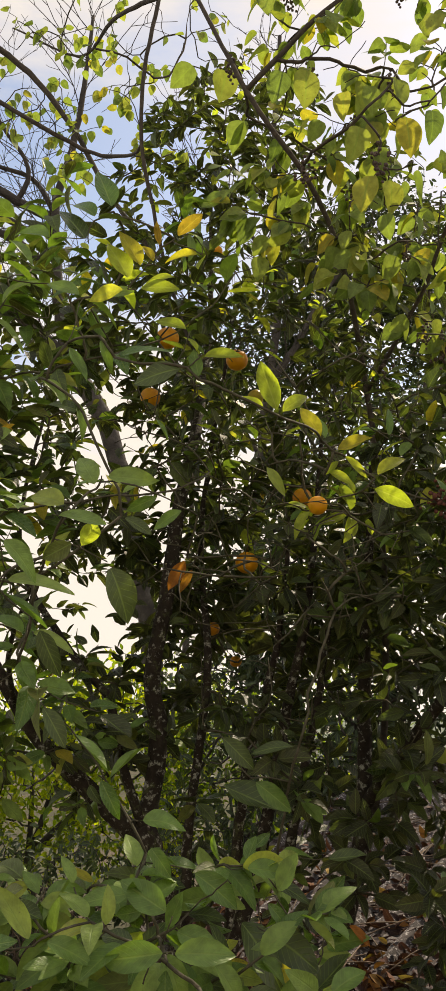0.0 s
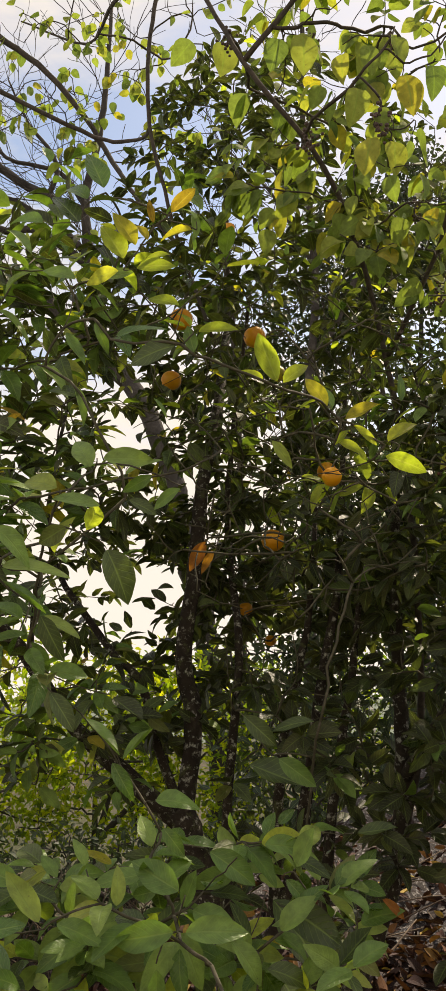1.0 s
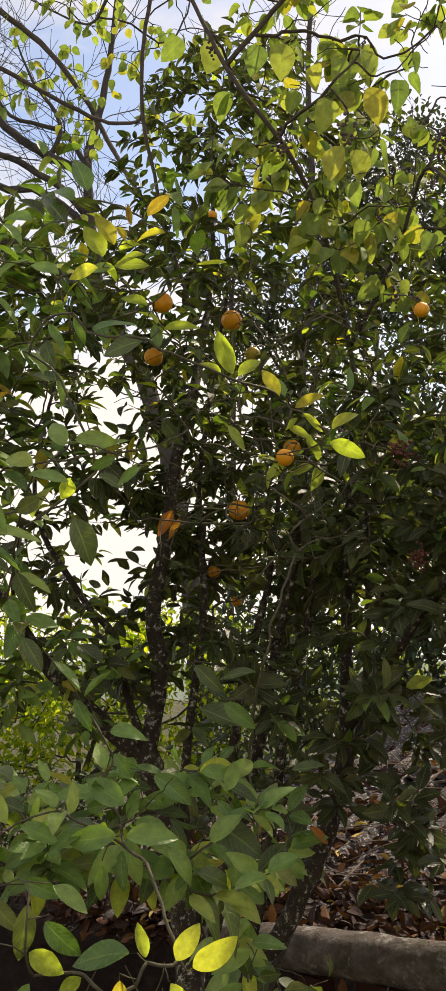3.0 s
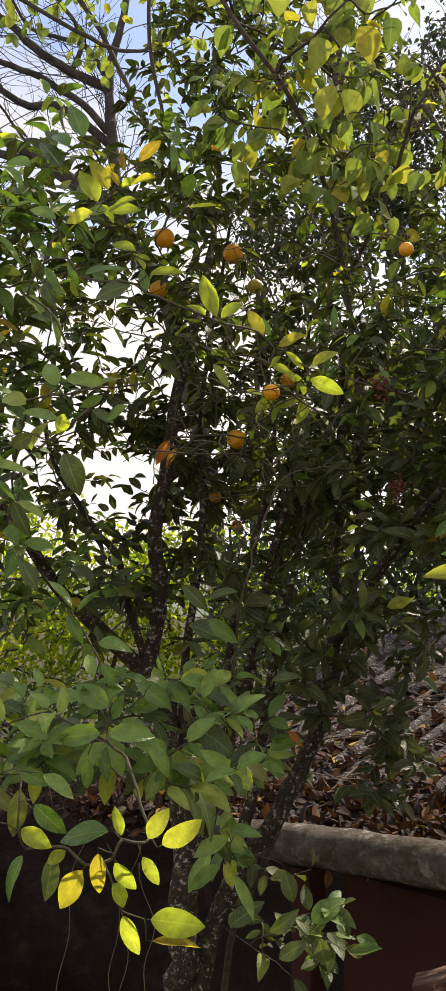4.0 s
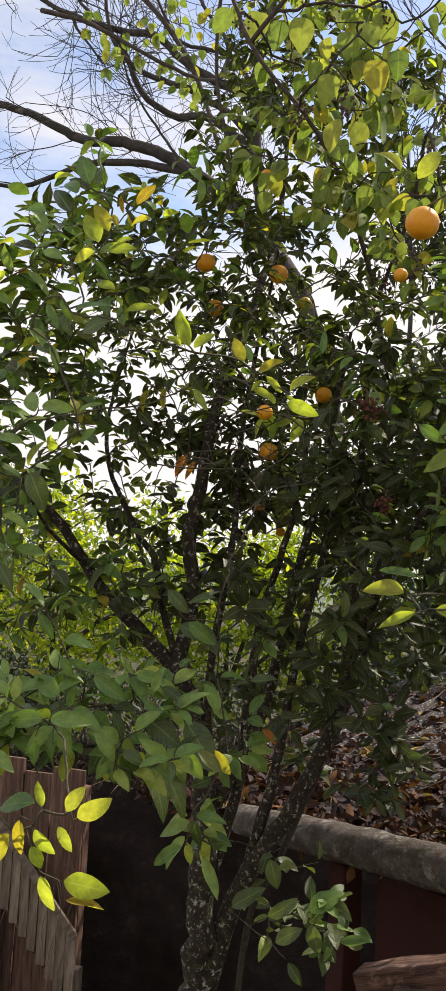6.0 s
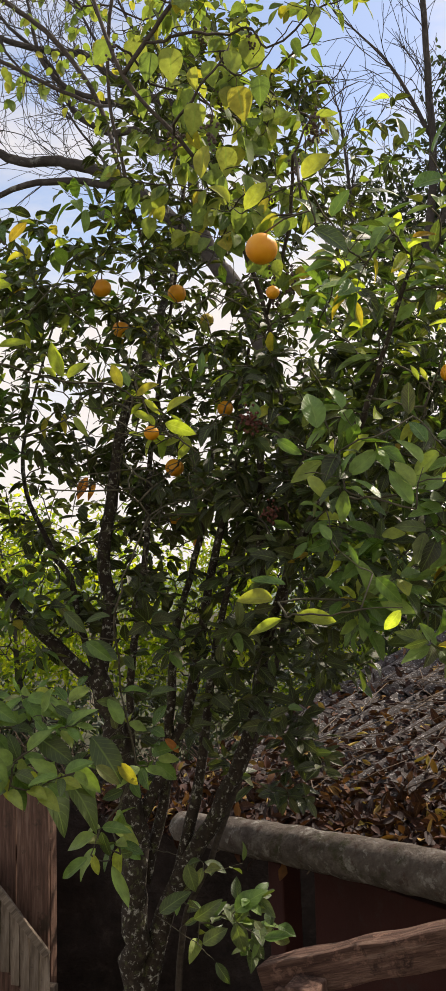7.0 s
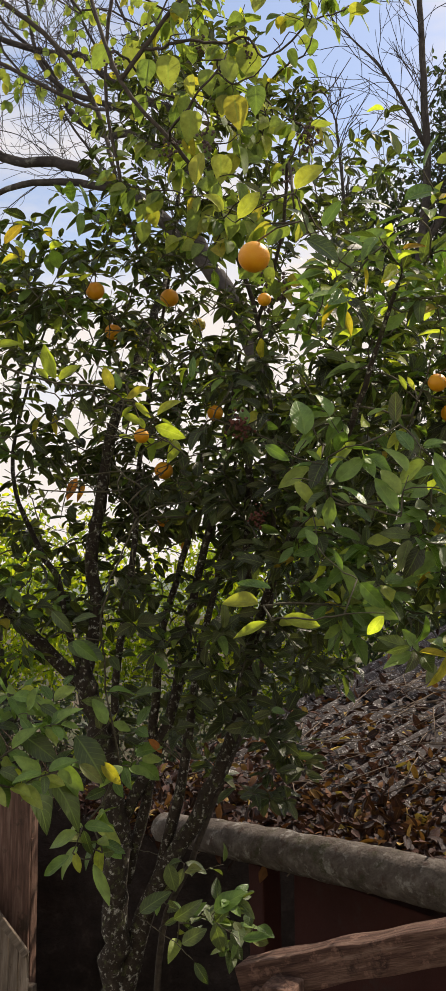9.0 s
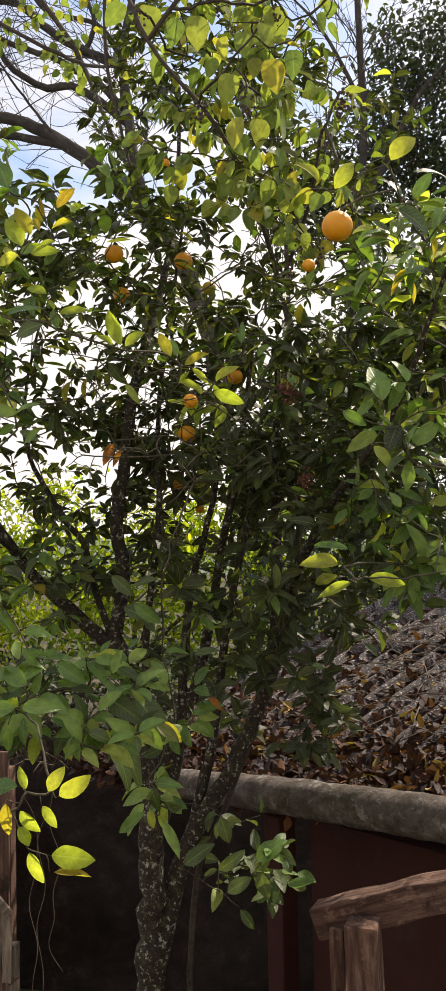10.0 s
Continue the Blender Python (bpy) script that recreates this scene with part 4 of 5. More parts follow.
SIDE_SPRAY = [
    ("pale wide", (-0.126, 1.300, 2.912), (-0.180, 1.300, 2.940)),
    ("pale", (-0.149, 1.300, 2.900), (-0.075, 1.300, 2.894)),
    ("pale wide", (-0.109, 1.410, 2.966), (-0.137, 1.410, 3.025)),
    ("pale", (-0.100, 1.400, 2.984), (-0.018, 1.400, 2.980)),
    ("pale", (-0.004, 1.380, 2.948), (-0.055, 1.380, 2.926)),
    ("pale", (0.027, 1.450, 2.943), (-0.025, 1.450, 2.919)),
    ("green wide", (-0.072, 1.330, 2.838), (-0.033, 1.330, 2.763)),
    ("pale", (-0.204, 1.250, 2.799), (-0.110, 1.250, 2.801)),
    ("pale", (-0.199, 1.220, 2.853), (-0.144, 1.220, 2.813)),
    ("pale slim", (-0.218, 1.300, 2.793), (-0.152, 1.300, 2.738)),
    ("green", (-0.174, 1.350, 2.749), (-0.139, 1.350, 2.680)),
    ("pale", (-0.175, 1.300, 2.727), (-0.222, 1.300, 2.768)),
    ("green wide", (-0.113, 1.300, 2.862), (-0.159, 1.300, 2.837)),
]
UPPER_SPRAY = [
    ("pale slim", (-0.202, 1.600, 3.184), (-0.165, 1.600, 3.119)),
    ("pale", (-0.264, 1.600, 3.221), (-0.202, 1.600, 3.186)),
    ("pale slim", (-0.215, 1.600, 3.288), (-0.177, 1.600, 3.215)),
    ("pale slim", (-0.145, 1.550, 3.279), (-0.122, 1.550, 3.224)),
    ("pale", (-0.116, 1.550, 3.239), (-0.030, 1.550, 3.271)),
    ("green wide", (0.015, 1.520, 3.207), (-0.076, 1.520, 3.195)),
    ("pale", (-0.203, 1.660, 3.405), (-0.272, 1.660, 3.453)),
    ("pale slim", (-0.043, 1.550, 3.131), (-0.020, 1.550, 3.088)),
    ("pale wide", (-0.159, 1.690, 3.605), (-0.192, 1.690, 3.697)),
    ("pale wide", (-0.191, 1.690, 3.588), (-0.234, 1.690, 3.647)),
    ("green wide", (-0.198, 1.690, 3.585), (-0.132, 1.690, 3.606)),
    ("green wide", (-0.206, 1.690, 3.536), (-0.262, 1.690, 3.619)),
    ("pale", (-0.277, 1.690, 3.547), (-0.353, 1.690, 3.586)),
]
YELLOWING_SPRAY = [
    ("gold", (-0.035, 1.695, 3.546), (0.015, 1.695, 3.601)),
    ("gold slim", (-0.063, 1.695, 3.526), (-0.072, 1.695, 3.581)),
    ("gold", (-0.094, 1.690, 3.476), (-0.142, 1.690, 3.564)),
    ("gold slim", (-0.073, 1.690, 3.489), (-0.093, 1.690, 3.539)),
    ("gold slim", (0.019, 1.700, 3.513), (-0.052, 1.700, 3.520)),
    ("lime", (-0.024, 1.690, 3.460), (-0.090, 1.690, 3.465)),
    ("lime wide", (-0.122, 1.680, 3.432), (-0.198, 1.680, 3.424)),
    ("lime wide", (-0.116, 1.680, 3.445), (-0.162, 1.680, 3.532)),
    ("lime", (-0.106, 1.680, 3.432), (-0.027, 1.680, 3.444)),
    ("pale wide", (0.019, 1.700, 3.531), (0.005, 1.700, 3.572)),
]
SHORT_SPRAY = [
    ("lime", (0.019, 1.520, 3.274), (-0.038, 1.520, 3.308)),
    ("lime slim", (0.036, 1.520, 3.225), (0.106, 1.520, 3.241)),
    ("lime slim", (0.033, 1.520, 3.233), (0.018, 1.520, 3.271)),
    ("pale wide", (0.036, 1.530, 3.189), (0.025, 1.530, 3.240)),
]
YOUNG_SPRAY = [
    ("lime", (0.173, 1.610, 3.149), (0.140, 1.610, 3.246)),
    ("lime", (0.174, 1.610, 3.153), (0.220, 1.610, 3.194)),
    ("lime slim", (0.148, 1.620, 3.159), (0.108, 1.620, 3.202)),
    ("gold", (0.256, 1.770, 3.149), (0.222, 1.770, 3.226)),
    ("pale", (0.264, 1.790, 3.156), (0.251, 1.790, 3.212)),
    ("gold wide", (0.277, 1.780, 3.133), (0.349, 1.780, 3.157)),
    ("lime slim", (0.259, 1.800, 3.087), (0.288, 1.800, 3.122)),
    ("lime", (0.262, 1.800, 3.101), (0.317, 1.800, 3.081)),
    ("lime slim", (0.295, 1.800, 3.133), (0.342, 1.800, 3.092)),
    ("lime", (0.358, 1.800, 3.085), (0.411, 1.800, 3.137)),
    ("lime", (0.323, 1.820, 3.058), (0.304, 1.820, 3.094)),
    ("lime", (0.348, 1.800, 3.067), (0.431, 1.800, 3.037)),
    ("pale slim", (0.404, 1.950, 3.209), (0.409, 1.950, 3.278)),
    ("pale slim", (0.145, 1.700, 3.086), (0.185, 1.700, 3.033)),
    ("lime slim", (0.184, 1.950, 3.070), (0.243, 1.950, 3.064)),
]
FRUIT_SPRAY = [
    ("lime wide", (0.839, 1.300, 3.424), (0.890, 1.300, 3.484)),
    ("lime", (0.727, 1.280, 3.370), (0.773, 1.280, 3.430)),
    ("lime slim", (0.705, 1.280, 3.387), (0.669, 1.280, 3.456)),
    ("green", (0.863, 1.320, 3.352), (0.842, 1.320, 3.417)),
    ("green wide", (0.844, 1.350, 3.351), (0.917, 1.350, 3.316)),
    ("pale", (0.884, 1.350, 3.360), (0.921, 1.350, 3.417)),
    ("pale", (0.899, 1.700, 3.456), (0.962, 1.700, 3.483)),
    ("gold", (0.993, 1.770, 3.455), (1.049, 1.770, 3.466)),
    ("pale wide", (1.058, 1.690, 3.608), (1.086, 1.690, 3.686)),
    ("pale", (1.081, 1.690, 3.619), (1.144, 1.690, 3.642)),
    ("green slim", (1.005, 1.700, 3.648), (0.986, 1.700, 3.723)),
    ("pale wide", (1.002, 1.720, 3.549), (1.082, 1.720, 3.588)),
    ("pale", (0.985, 1.720, 3.490), (1.050, 1.720, 3.502)),
    ("gold slim", (0.856, 1.720, 3.314), (0.887, 1.720, 3.253)),
]
DROOPING_SPRAY = [
    ("lime", (0.703, 1.570, 2.611), (0.610, 1.570, 2.636)),
    ("pale slim", (0.724, 1.600, 2.647), (0.639, 1.600, 2.655)),
    ("lime slim", (0.734, 1.520, 2.580), (0.650, 1.520, 2.545)),
    ("lime", (0.754, 1.500, 2.587), (0.838, 1.500, 2.576)),
    ("lime", (0.990, 1.420, 2.601), (0.955, 1.420, 2.556)),
    ("pale", (0.705, 1.560, 2.969), (0.762, 1.560, 2.934)),
    ("pale", (0.922, 1.500, 2.667), (0.973, 1.500, 2.612)),
    ("pale slim", (0.894, 1.500, 2.681), (0.875, 1.500, 2.726)),
    ("pale wide", (0.841, 1.500, 2.734), (0.816, 1.500, 2.772)),
    ("lime slim", (1.010, 1.700, 3.093), (0.996, 1.700, 3.137)),
    ("lime slim", (1.029, 1.700, 3.092), (1.014, 1.700, 3.131)),
]
RIGHT_SPRAY = [
    ("pale wide", (0.860, 1.560, 3.015), (0.845, 1.560, 3.078)),
    ("pale wide", (0.805, 1.560, 2.972), (0.791, 1.560, 3.068)),
    ("pale wide", (0.859, 1.580, 2.874), (0.921, 1.580, 2.927)),
    ("pale", (0.852, 1.550, 2.874), (0.870, 1.550, 2.926)),
    ("pale wide", (0.775, 1.550, 2.886), (0.826, 1.550, 2.833)),
    ("pale", (0.951, 1.500, 2.815), (0.897, 1.500, 2.870)),
    ("pale", (1.015, 1.490, 2.795), (0.965, 1.490, 2.870)),
    ("pale", (1.018, 1.490, 2.833), (0.983, 1.490, 2.897)),
    ("pale", (1.045, 1.485, 2.921), (1.016, 1.485, 2.977)),
    ("pale", (1.033, 1.485, 2.878), (1.002, 1.485, 2.945)),
    ("pale", (1.123, 1.450, 2.841), (1.089, 1.450, 2.913)),
    ("pale", (1.118, 1.450, 2.825), (1.086, 1.450, 2.888)),
    ("pale slim", (1.056, 1.500, 2.937), (1.105, 1.500, 2.957)),
]
BASE_SPRAY = [
    ("pale wide", (0.331, 2.360, 1.669), (0.408, 2.360, 1.744)),
    ("green wide", (0.248, 2.300, 1.591), (0.320, 2.300, 1.646)),
    ("green wide", (0.111, 2.300, 1.666), (0.200, 2.300, 1.737)),
    ("green", (0.221, 2.300, 1.660), (0.303, 2.300, 1.707)),
    ("green wide", (0.356, 2.300, 1.676), (0.382, 2.300, 1.586)),
    ("green", (0.291, 2.300, 1.557), (0.337, 2.300, 1.495)),
    ("green wide", (0.283, 2.100, 1.894), (0.308, 2.100, 1.813)),
    ("pale", (0.433, 2.300, 1.629), (0.524, 2.300, 1.641)),
]
targets = []
for b, (c, r, n, per, size, mixture, near) in enumerate(BUNCHES):
    for q in in_ball(og.rng, n, c, r, 0.25):
        gap = (q - np.array([-0.40, 2.8, 2.98])) / [0.11, 0.9, 0.14]
        front = (q - np.array([-0.08, 1.58, 2.82])) / [0.14, 0.28, 0.14]
        if (not near and gap @ gap < 1) or (near and front @ front < 1):
            continue
        targets.append((q, b))
start = np.array(og.pos)
targets.sort(key=lambda it: np.min(np.linalg.norm(start - it[0], axis=1)))
near_leaves, far_leaves = [], []
for q, b in targets:
    c, r, n, per, size, mixture, near = BUNCHES[b]
    # more lit-coloured leaves on the outer bunches that face the deck
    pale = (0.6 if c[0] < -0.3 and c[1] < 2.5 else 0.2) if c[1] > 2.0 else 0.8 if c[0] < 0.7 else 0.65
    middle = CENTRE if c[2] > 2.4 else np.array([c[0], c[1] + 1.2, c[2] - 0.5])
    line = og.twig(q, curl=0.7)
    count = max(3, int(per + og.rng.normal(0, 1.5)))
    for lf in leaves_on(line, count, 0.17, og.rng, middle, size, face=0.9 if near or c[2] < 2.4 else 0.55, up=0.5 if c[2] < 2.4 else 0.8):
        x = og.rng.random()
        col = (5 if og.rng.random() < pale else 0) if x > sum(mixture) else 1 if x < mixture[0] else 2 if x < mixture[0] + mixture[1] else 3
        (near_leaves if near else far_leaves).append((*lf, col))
DEAD_LEAVES = [
    ("rust", (-0.044, 2.190, 2.993), (-0.085, 2.190, 2.920)),
    ("rust slim", (-0.030, 2.215, 2.975), (-0.062, 2.215, 2.915)),
    ("rust", (0.299, 1.900, 2.259), (0.342, 1.900, 2.226)),
]
BREADTH = {"wide": 1.12, "slim": 0.66}
spray_leaves = []
for spray in (LOW_SPRAY, EDGE_SPRAY, FRONT_SPRAY, STEM_SPRAY, HIGH_SPRAY, SIDE_SPRAY, UPPER_SPRAY, YELLOWING_SPRAY, SHORT_SPRAY, YOUNG_SPRAY, FRUIT_SPRAY, DROOPING_SPRAY, RIGHT_SPRAY, BASE_SPRAY, DEAD_LEAVES):
    for c, a, b in spray:
        a, b = np.array(a), np.array(b)
        og.twig(a, 0.02, 0.05, 0.002, 0.45)
        young = c.split()[0] in ("lime", "gold")
        out_dir = np.array([0.25, -0.95, 0.40] if young else [0.22, -0.85, 0.62]) + og.rng.normal(0, 0.20 if young else 0.32, 3)
        spray_leaves.append((a, b - a, out_dir, float(np.linalg.norm(b - a)) * 1.06, PALETTE.index(c.split()[0]), BREADTH.get(c.split()[-1], 0.90)))
# bare inner twigs, a thicket of them behind the young sprays
for q in in_ball(og.rng, 170, (0.17, 1.98, 3.02), (0.34, 0.22, 0.26)):
    og.twig(q, 0.03, 0.04, 0.003, 0.4)
for q in in_ball(og.rng, 380, (0.12, 2.30, 3.15), (0.6, 0.5, 0.6)):
    if q[0] > -0.12 or q[2] > 3.2:
        og.twig(q, 0.03, 0.02, 0.004, 0.6)
og.wood(tree, M_BARK, M_TWIG, tip=0.0010, most=0.0027)
for k, (x, z0, z1, lean) in enumerate([(0.05, 2.15, 1.72, 0.05), (0.085, 2.15, 1.76, -0.02), (0.02, 2.16, 1.70, -0.10), (0.11, 2.12, 1.80, 0.03)]):
    pts = [(x + lean * t + 0.016 * math.sin(6 * t + 2 * k) + 0.006 * math.sin(17 * t + k), 1.27 + 0.03 * math.sin(3 * t + k), z0 + (z1 - z0) * t) for t in np.linspace(0, 1, 26)]
    dv, df = tube_arrays(pts, [0.0008] * 26, 5)
    part("dry_stem", mesh_data("dry_stem", dv, df, [M_STALK]), tree, "thin dry hanging stem" if k == 0 else "")


FRUIT = [((-0.151, 2.524, 3.685), 0.033), ((0.036, 2.77, 3.714), 0.034), ((-0.252, 2.915, 3.645), 0.033), ((0.235, 2.70, 3.26), 0.028), ((0.08, 2.60, 3.05), 0.032),
         ((-0.033, 2.90, 2.896), 0.022), ((0.722, 1.436, 3.352), 0.034), ((1.06, 1.95, 3.163), 0.024), ((1.082, 2.10, 3.11), 0.026), ((0.253, 1.966, 3.068), 0.021),
         ((0.036, 2.95, 2.802), 0.018), ((0.585, 2.05, 3.450), 0.019), ((-0.036, 2.80, 4.102), 0.019)]
UNRIPE = (0.09, 2.95, 3.655)


def clear_sight_of_fruit(ls):
    """Leaves between a fruit and the camera's path are left out, so that the fruit shows."""
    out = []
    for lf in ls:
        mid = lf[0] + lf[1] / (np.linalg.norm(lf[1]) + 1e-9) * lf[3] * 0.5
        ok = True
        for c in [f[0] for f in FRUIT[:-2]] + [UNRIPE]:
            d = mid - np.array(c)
            for a in (0.06, -0.20, -0.36):                  # sight lines to the camera's path
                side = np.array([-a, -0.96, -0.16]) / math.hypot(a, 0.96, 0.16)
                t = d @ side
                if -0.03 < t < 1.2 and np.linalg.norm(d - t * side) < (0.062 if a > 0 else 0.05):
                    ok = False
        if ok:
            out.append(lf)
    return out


near_leaves, far_leaves = clear_sight_of_fruit(near_leaves), clear_sight_of_fruit(far_leaves)
SUNLIT = np.array([p + d * 0.5 for p, d, n, s, c, w in spray_leaves if PALETTE[c] in ("lime", "gold")])


def sunlit_gaps(ls, wide=0.06):
    """The crown is open where the sun comes down on the young and yellowing sprays."""
    mid = np.array([lf[0] + lf[1] / (np.linalg.norm(lf[1]) + 1e-9) * lf[3] * 0.5 for lf in ls])
    d = mid[:, None] - SUNLIT[None]
    t = d @ np.array(SUN_DIR)
    off = np.linalg.norm(d - t[..., None] * np.array(SUN_DIR), axis=2)
    shut = ((t > 0.03) & (off < wide)).any(1)
    return [lf for lf, k in zip(ls, shut) if not k]


near_leaves, far_leaves = sunlit_gaps(near_leaves), sunlit_gaps(far_leaves)


def unpack(ls):
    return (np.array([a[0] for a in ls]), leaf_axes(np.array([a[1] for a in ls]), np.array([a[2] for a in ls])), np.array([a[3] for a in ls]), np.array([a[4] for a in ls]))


near_leaves.sort(key=lambda a: a[0][1])
near_leaves = spray_leaves + near_leaves
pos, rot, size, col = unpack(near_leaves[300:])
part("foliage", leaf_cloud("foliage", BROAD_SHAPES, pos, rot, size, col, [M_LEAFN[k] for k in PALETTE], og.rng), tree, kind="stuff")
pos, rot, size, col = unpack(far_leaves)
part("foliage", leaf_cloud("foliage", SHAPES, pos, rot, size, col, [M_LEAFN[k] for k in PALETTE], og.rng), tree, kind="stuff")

# ---------------- oranges ----------------


def orange(place, r, squash=0.95, material=None, seed=0):
    bm = bmesh.new()
    bmesh.ops.create_uvsphere(bm, u_segments=32, v_segments=20, radius=r)
    for v in bm.verts:
        q = v.co / r
        v.co *= 1 + 0.02 * noise.noise(q * 1.7 + Vector((seed, 0, 0)))
        v.co.z *= squash
        top = math.exp(-((q.x ** 2 + q.y ** 2) / 0.05))
        v.co.z -= (0.05 * r * top) * (1 if q.z > 0 else -0.6)
    for f in bm.faces:
        f.smooth = True
    me = bpy.data.meshes.new("orange")
    bm.to_mesh(me)
    bm.free()
    me.materials.append(material or M_ORANGE)
    ob = new("orange", me)
    ob.matrix_basis = pose(*place, 12 * math.sin(seed * 2.3), 12 * math.cos(seed * 3.1), 40 * seed)
    tagged(ob, "unripe yellow-green orange hanging among the leaves" if material else "ripe orange fruit hanging from a leafy twig", "orange", "oranges on the tree")
    P = np.array(og.pos)
    top = np.array(place) + [0, 0, r * squash * 0.9]
    d = np.linalg.norm(P - (top + [0, 0, 0.03]), axis=1) + 10 * (P[:, 2] < top[2] + 0.01)
    e = P[int(np.argmin(d))]
    line = np.array([top, top * 0.6 + e * 0.4 + [0, 0, 0.012], e])
    v, f = tube_arrays(line, [0.0024, 0.0018, 0.0022], 6)
    stem = part("stem", mesh_data("stem", v, f, [M_TWIG]), ob)
    stem.matrix_basis = ob.matrix_basis.inverted()
    cal, cfaces = tube_arrays([(0, 0, r * squash * 0.90), (0, 0, r * squash * 0.97)], [0.008, 0.003], 5)
    part("calyx", mesh_data("calyx", cal, cfaces, [M_LEAF1["dark"]]), ob)
    return ob


for k, (place, r) in enumerate(FRUIT):
    orange(place, r, 0.95, None, k + 1)
orange(UNRIPE, 0.027, 0.95, M_ORANGE_GREEN, 14)

# ---------------- climbing vine over the crown ----------------
vine = thing("climbing_vine", "climbing vine with large yellow-green leaves and dark berries", "vine")
vg = Growth(23)
vg.limb("stem", [(0.08, 2.62, GROUND), (0.06, 2.60, 1.3), (0.20, 2.62, 1.80), (0.42, 2.63, 2.4), (0.46, 2.64, 3.0), (0.42, 2.6, 3.55), (0.30, 2.35, 3.95), (0.08, 2.2, 4.25), (-0.1, 2.3, 4.7)], 0.014, 0.006, 0.06, 8)
vg.limb("stem", [(0.42, 2.6, 3.55), (0.55, 2.4, 3.75), (0.62, 2.2, 3.9), (0.68, 2.0, 3.72)], 0.007, 0.004, 0.05, 7)
vg.limb("stem", [(-0.08, 2.3, 4.68), (-0.4, 2.8, 5.0), (-0.7, 3.5, 5.4), (-1.1, 3.8, 5.8)], 0.009, 0.004, 0.06, 7)
vg.limb("stem", [(0.08, 2.2, 4.25), (0.3, 2.2, 4.5), (0.6, 2.3, 4.8)], 0.008, 0.004, 0.05, 7)
VINE_FRONT = [
    ("vine", (0.071, 2.450, 4.340), (0.036, 2.450, 4.247)),
    ("vine", (0.163, 2.500, 4.317), (0.151, 2.500, 4.227)),
    ("vine", (0.183, 2.200, 4.326), (0.149, 2.200, 4.218)),
    ("vine", (0.238, 2.200, 4.334), (0.243, 2.200, 4.198)),
    ("vine", (0.367, 2.070, 4.066), (0.356, 2.070, 3.953)),
    ("vine", (0.414, 2.070, 4.003), (0.415, 2.070, 3.925)),
    ("vine", (0.396, 2.080, 3.939), (0.358, 2.080, 3.822)),
    ("vine", (0.442, 2.100, 3.935), (0.445, 2.100, 3.821)),
    ("vine", (0.424, 2.100, 3.839), (0.434, 2.100, 3.760)),
    ("vine", (0.500, 2.100, 3.835), (0.512, 2.100, 3.752)),
    ("vine", (0.319, 2.260, 3.841), (0.293, 2.260, 3.755)),
    ("vine", (0.383, 2.250, 3.849), (0.346, 2.250, 3.742)),
    ("vine", (0.403, 2.260, 3.767), (0.406, 2.260, 3.670)),
    ("vine", (0.453, 2.200, 3.785), (0.448, 2.200, 3.694)),
    ("vine", (0.348, 2.200, 3.849), (0.323, 2.200, 3.786)),
]
VINE_SIDE = [
    ("vine", (0.465, 2.100, 4.218), (0.468, 2.100, 4.114)),
    ("vine", (0.478, 2.100, 4.113), (0.503, 2.100, 3.984)),
    ("vine", (0.493, 2.100, 3.956), (0.510, 2.100, 3.832)),
    ("vine", (0.310, 2.150, 4.084), (0.283, 2.150, 4.022)),
    ("vine", (0.393, 2.100, 4.201), (0.410, 2.100, 4.103)),
    ("vine", (0.545, 2.100, 4.126), (0.560, 2.100, 4.025)),
    ("vine", (0.548, 2.200, 3.798), (0.504, 2.200, 3.729)),
    ("vine", (0.487, 2.200, 3.767), (0.555, 2.200, 3.706)),
    ("vine", (0.337, 2.150, 4.220), (0.322, 2.150, 4.129)),
    ("vine", (-0.082, 2.500, 4.581), (-0.167, 2.500, 4.489)),
    ("vine", (0.011, 2.500, 4.567), (-0.017, 2.500, 4.421)),
    ("vine", (0.066, 2.450, 4.356), (0.021, 2.450, 4.242)),
    ("vine", (0.404, 2.300, 4.364), (0.387, 2.300, 4.235)),
    ("vine", (0.448, 2.300, 4.378), (0.504, 2.300, 4.246)),
]
vg.limb("stem", [(-0.27, 3.00, 5.60), (-0.29, 3.00, 5.24), (-0.33, 3.00, 4.94), (-0.33, 3.00, 4.63), (-0.28, 3.00, 4.38), (-0.23, 3.00, 4.16), (-0.12, 2.95, 3.80)], 0.009, 0.006, 0.06, 7)
vg.limb("stem", [(-1.60, 3.60, 5.90), (-1.33, 3.60, 5.72), (-1.09, 3.60, 5.53), (-0.90, 3.60, 5.35), (-0.73, 3.60, 5.11), (-0.60, 3.55, 4.86), (-0.40, 3.25, 4.45), (-0.23, 3.00, 4.16)], 0.016, 0.008, 0.06, 8)
vg.limb("stem", [(-1.40, 3.40, 5.30), (-1.17, 3.40, 5.21), (-1.00, 3.40, 5.11), (-0.75, 3.40, 4.95), (-0.59, 3.40, 4.86), (-0.40, 3.20, 4.72), (-0.33, 3.00, 4.63)], 0.012, 0.006, 0.06, 8)
vine_leaves = []
placed_vine = []
for c, a, b in VINE_FRONT + VINE_SIDE:
    a, b = np.array(a), np.array(b)
    vg.twig(a + [0, 0, 0.01], 0.03)
    placed_vine.append((a, b - a, np.array([0.2, -0.95, 0.3]) + vg.rng.normal(0, 0.5, 3), float(np.linalg.norm(b - a)) * 0.95, 4))
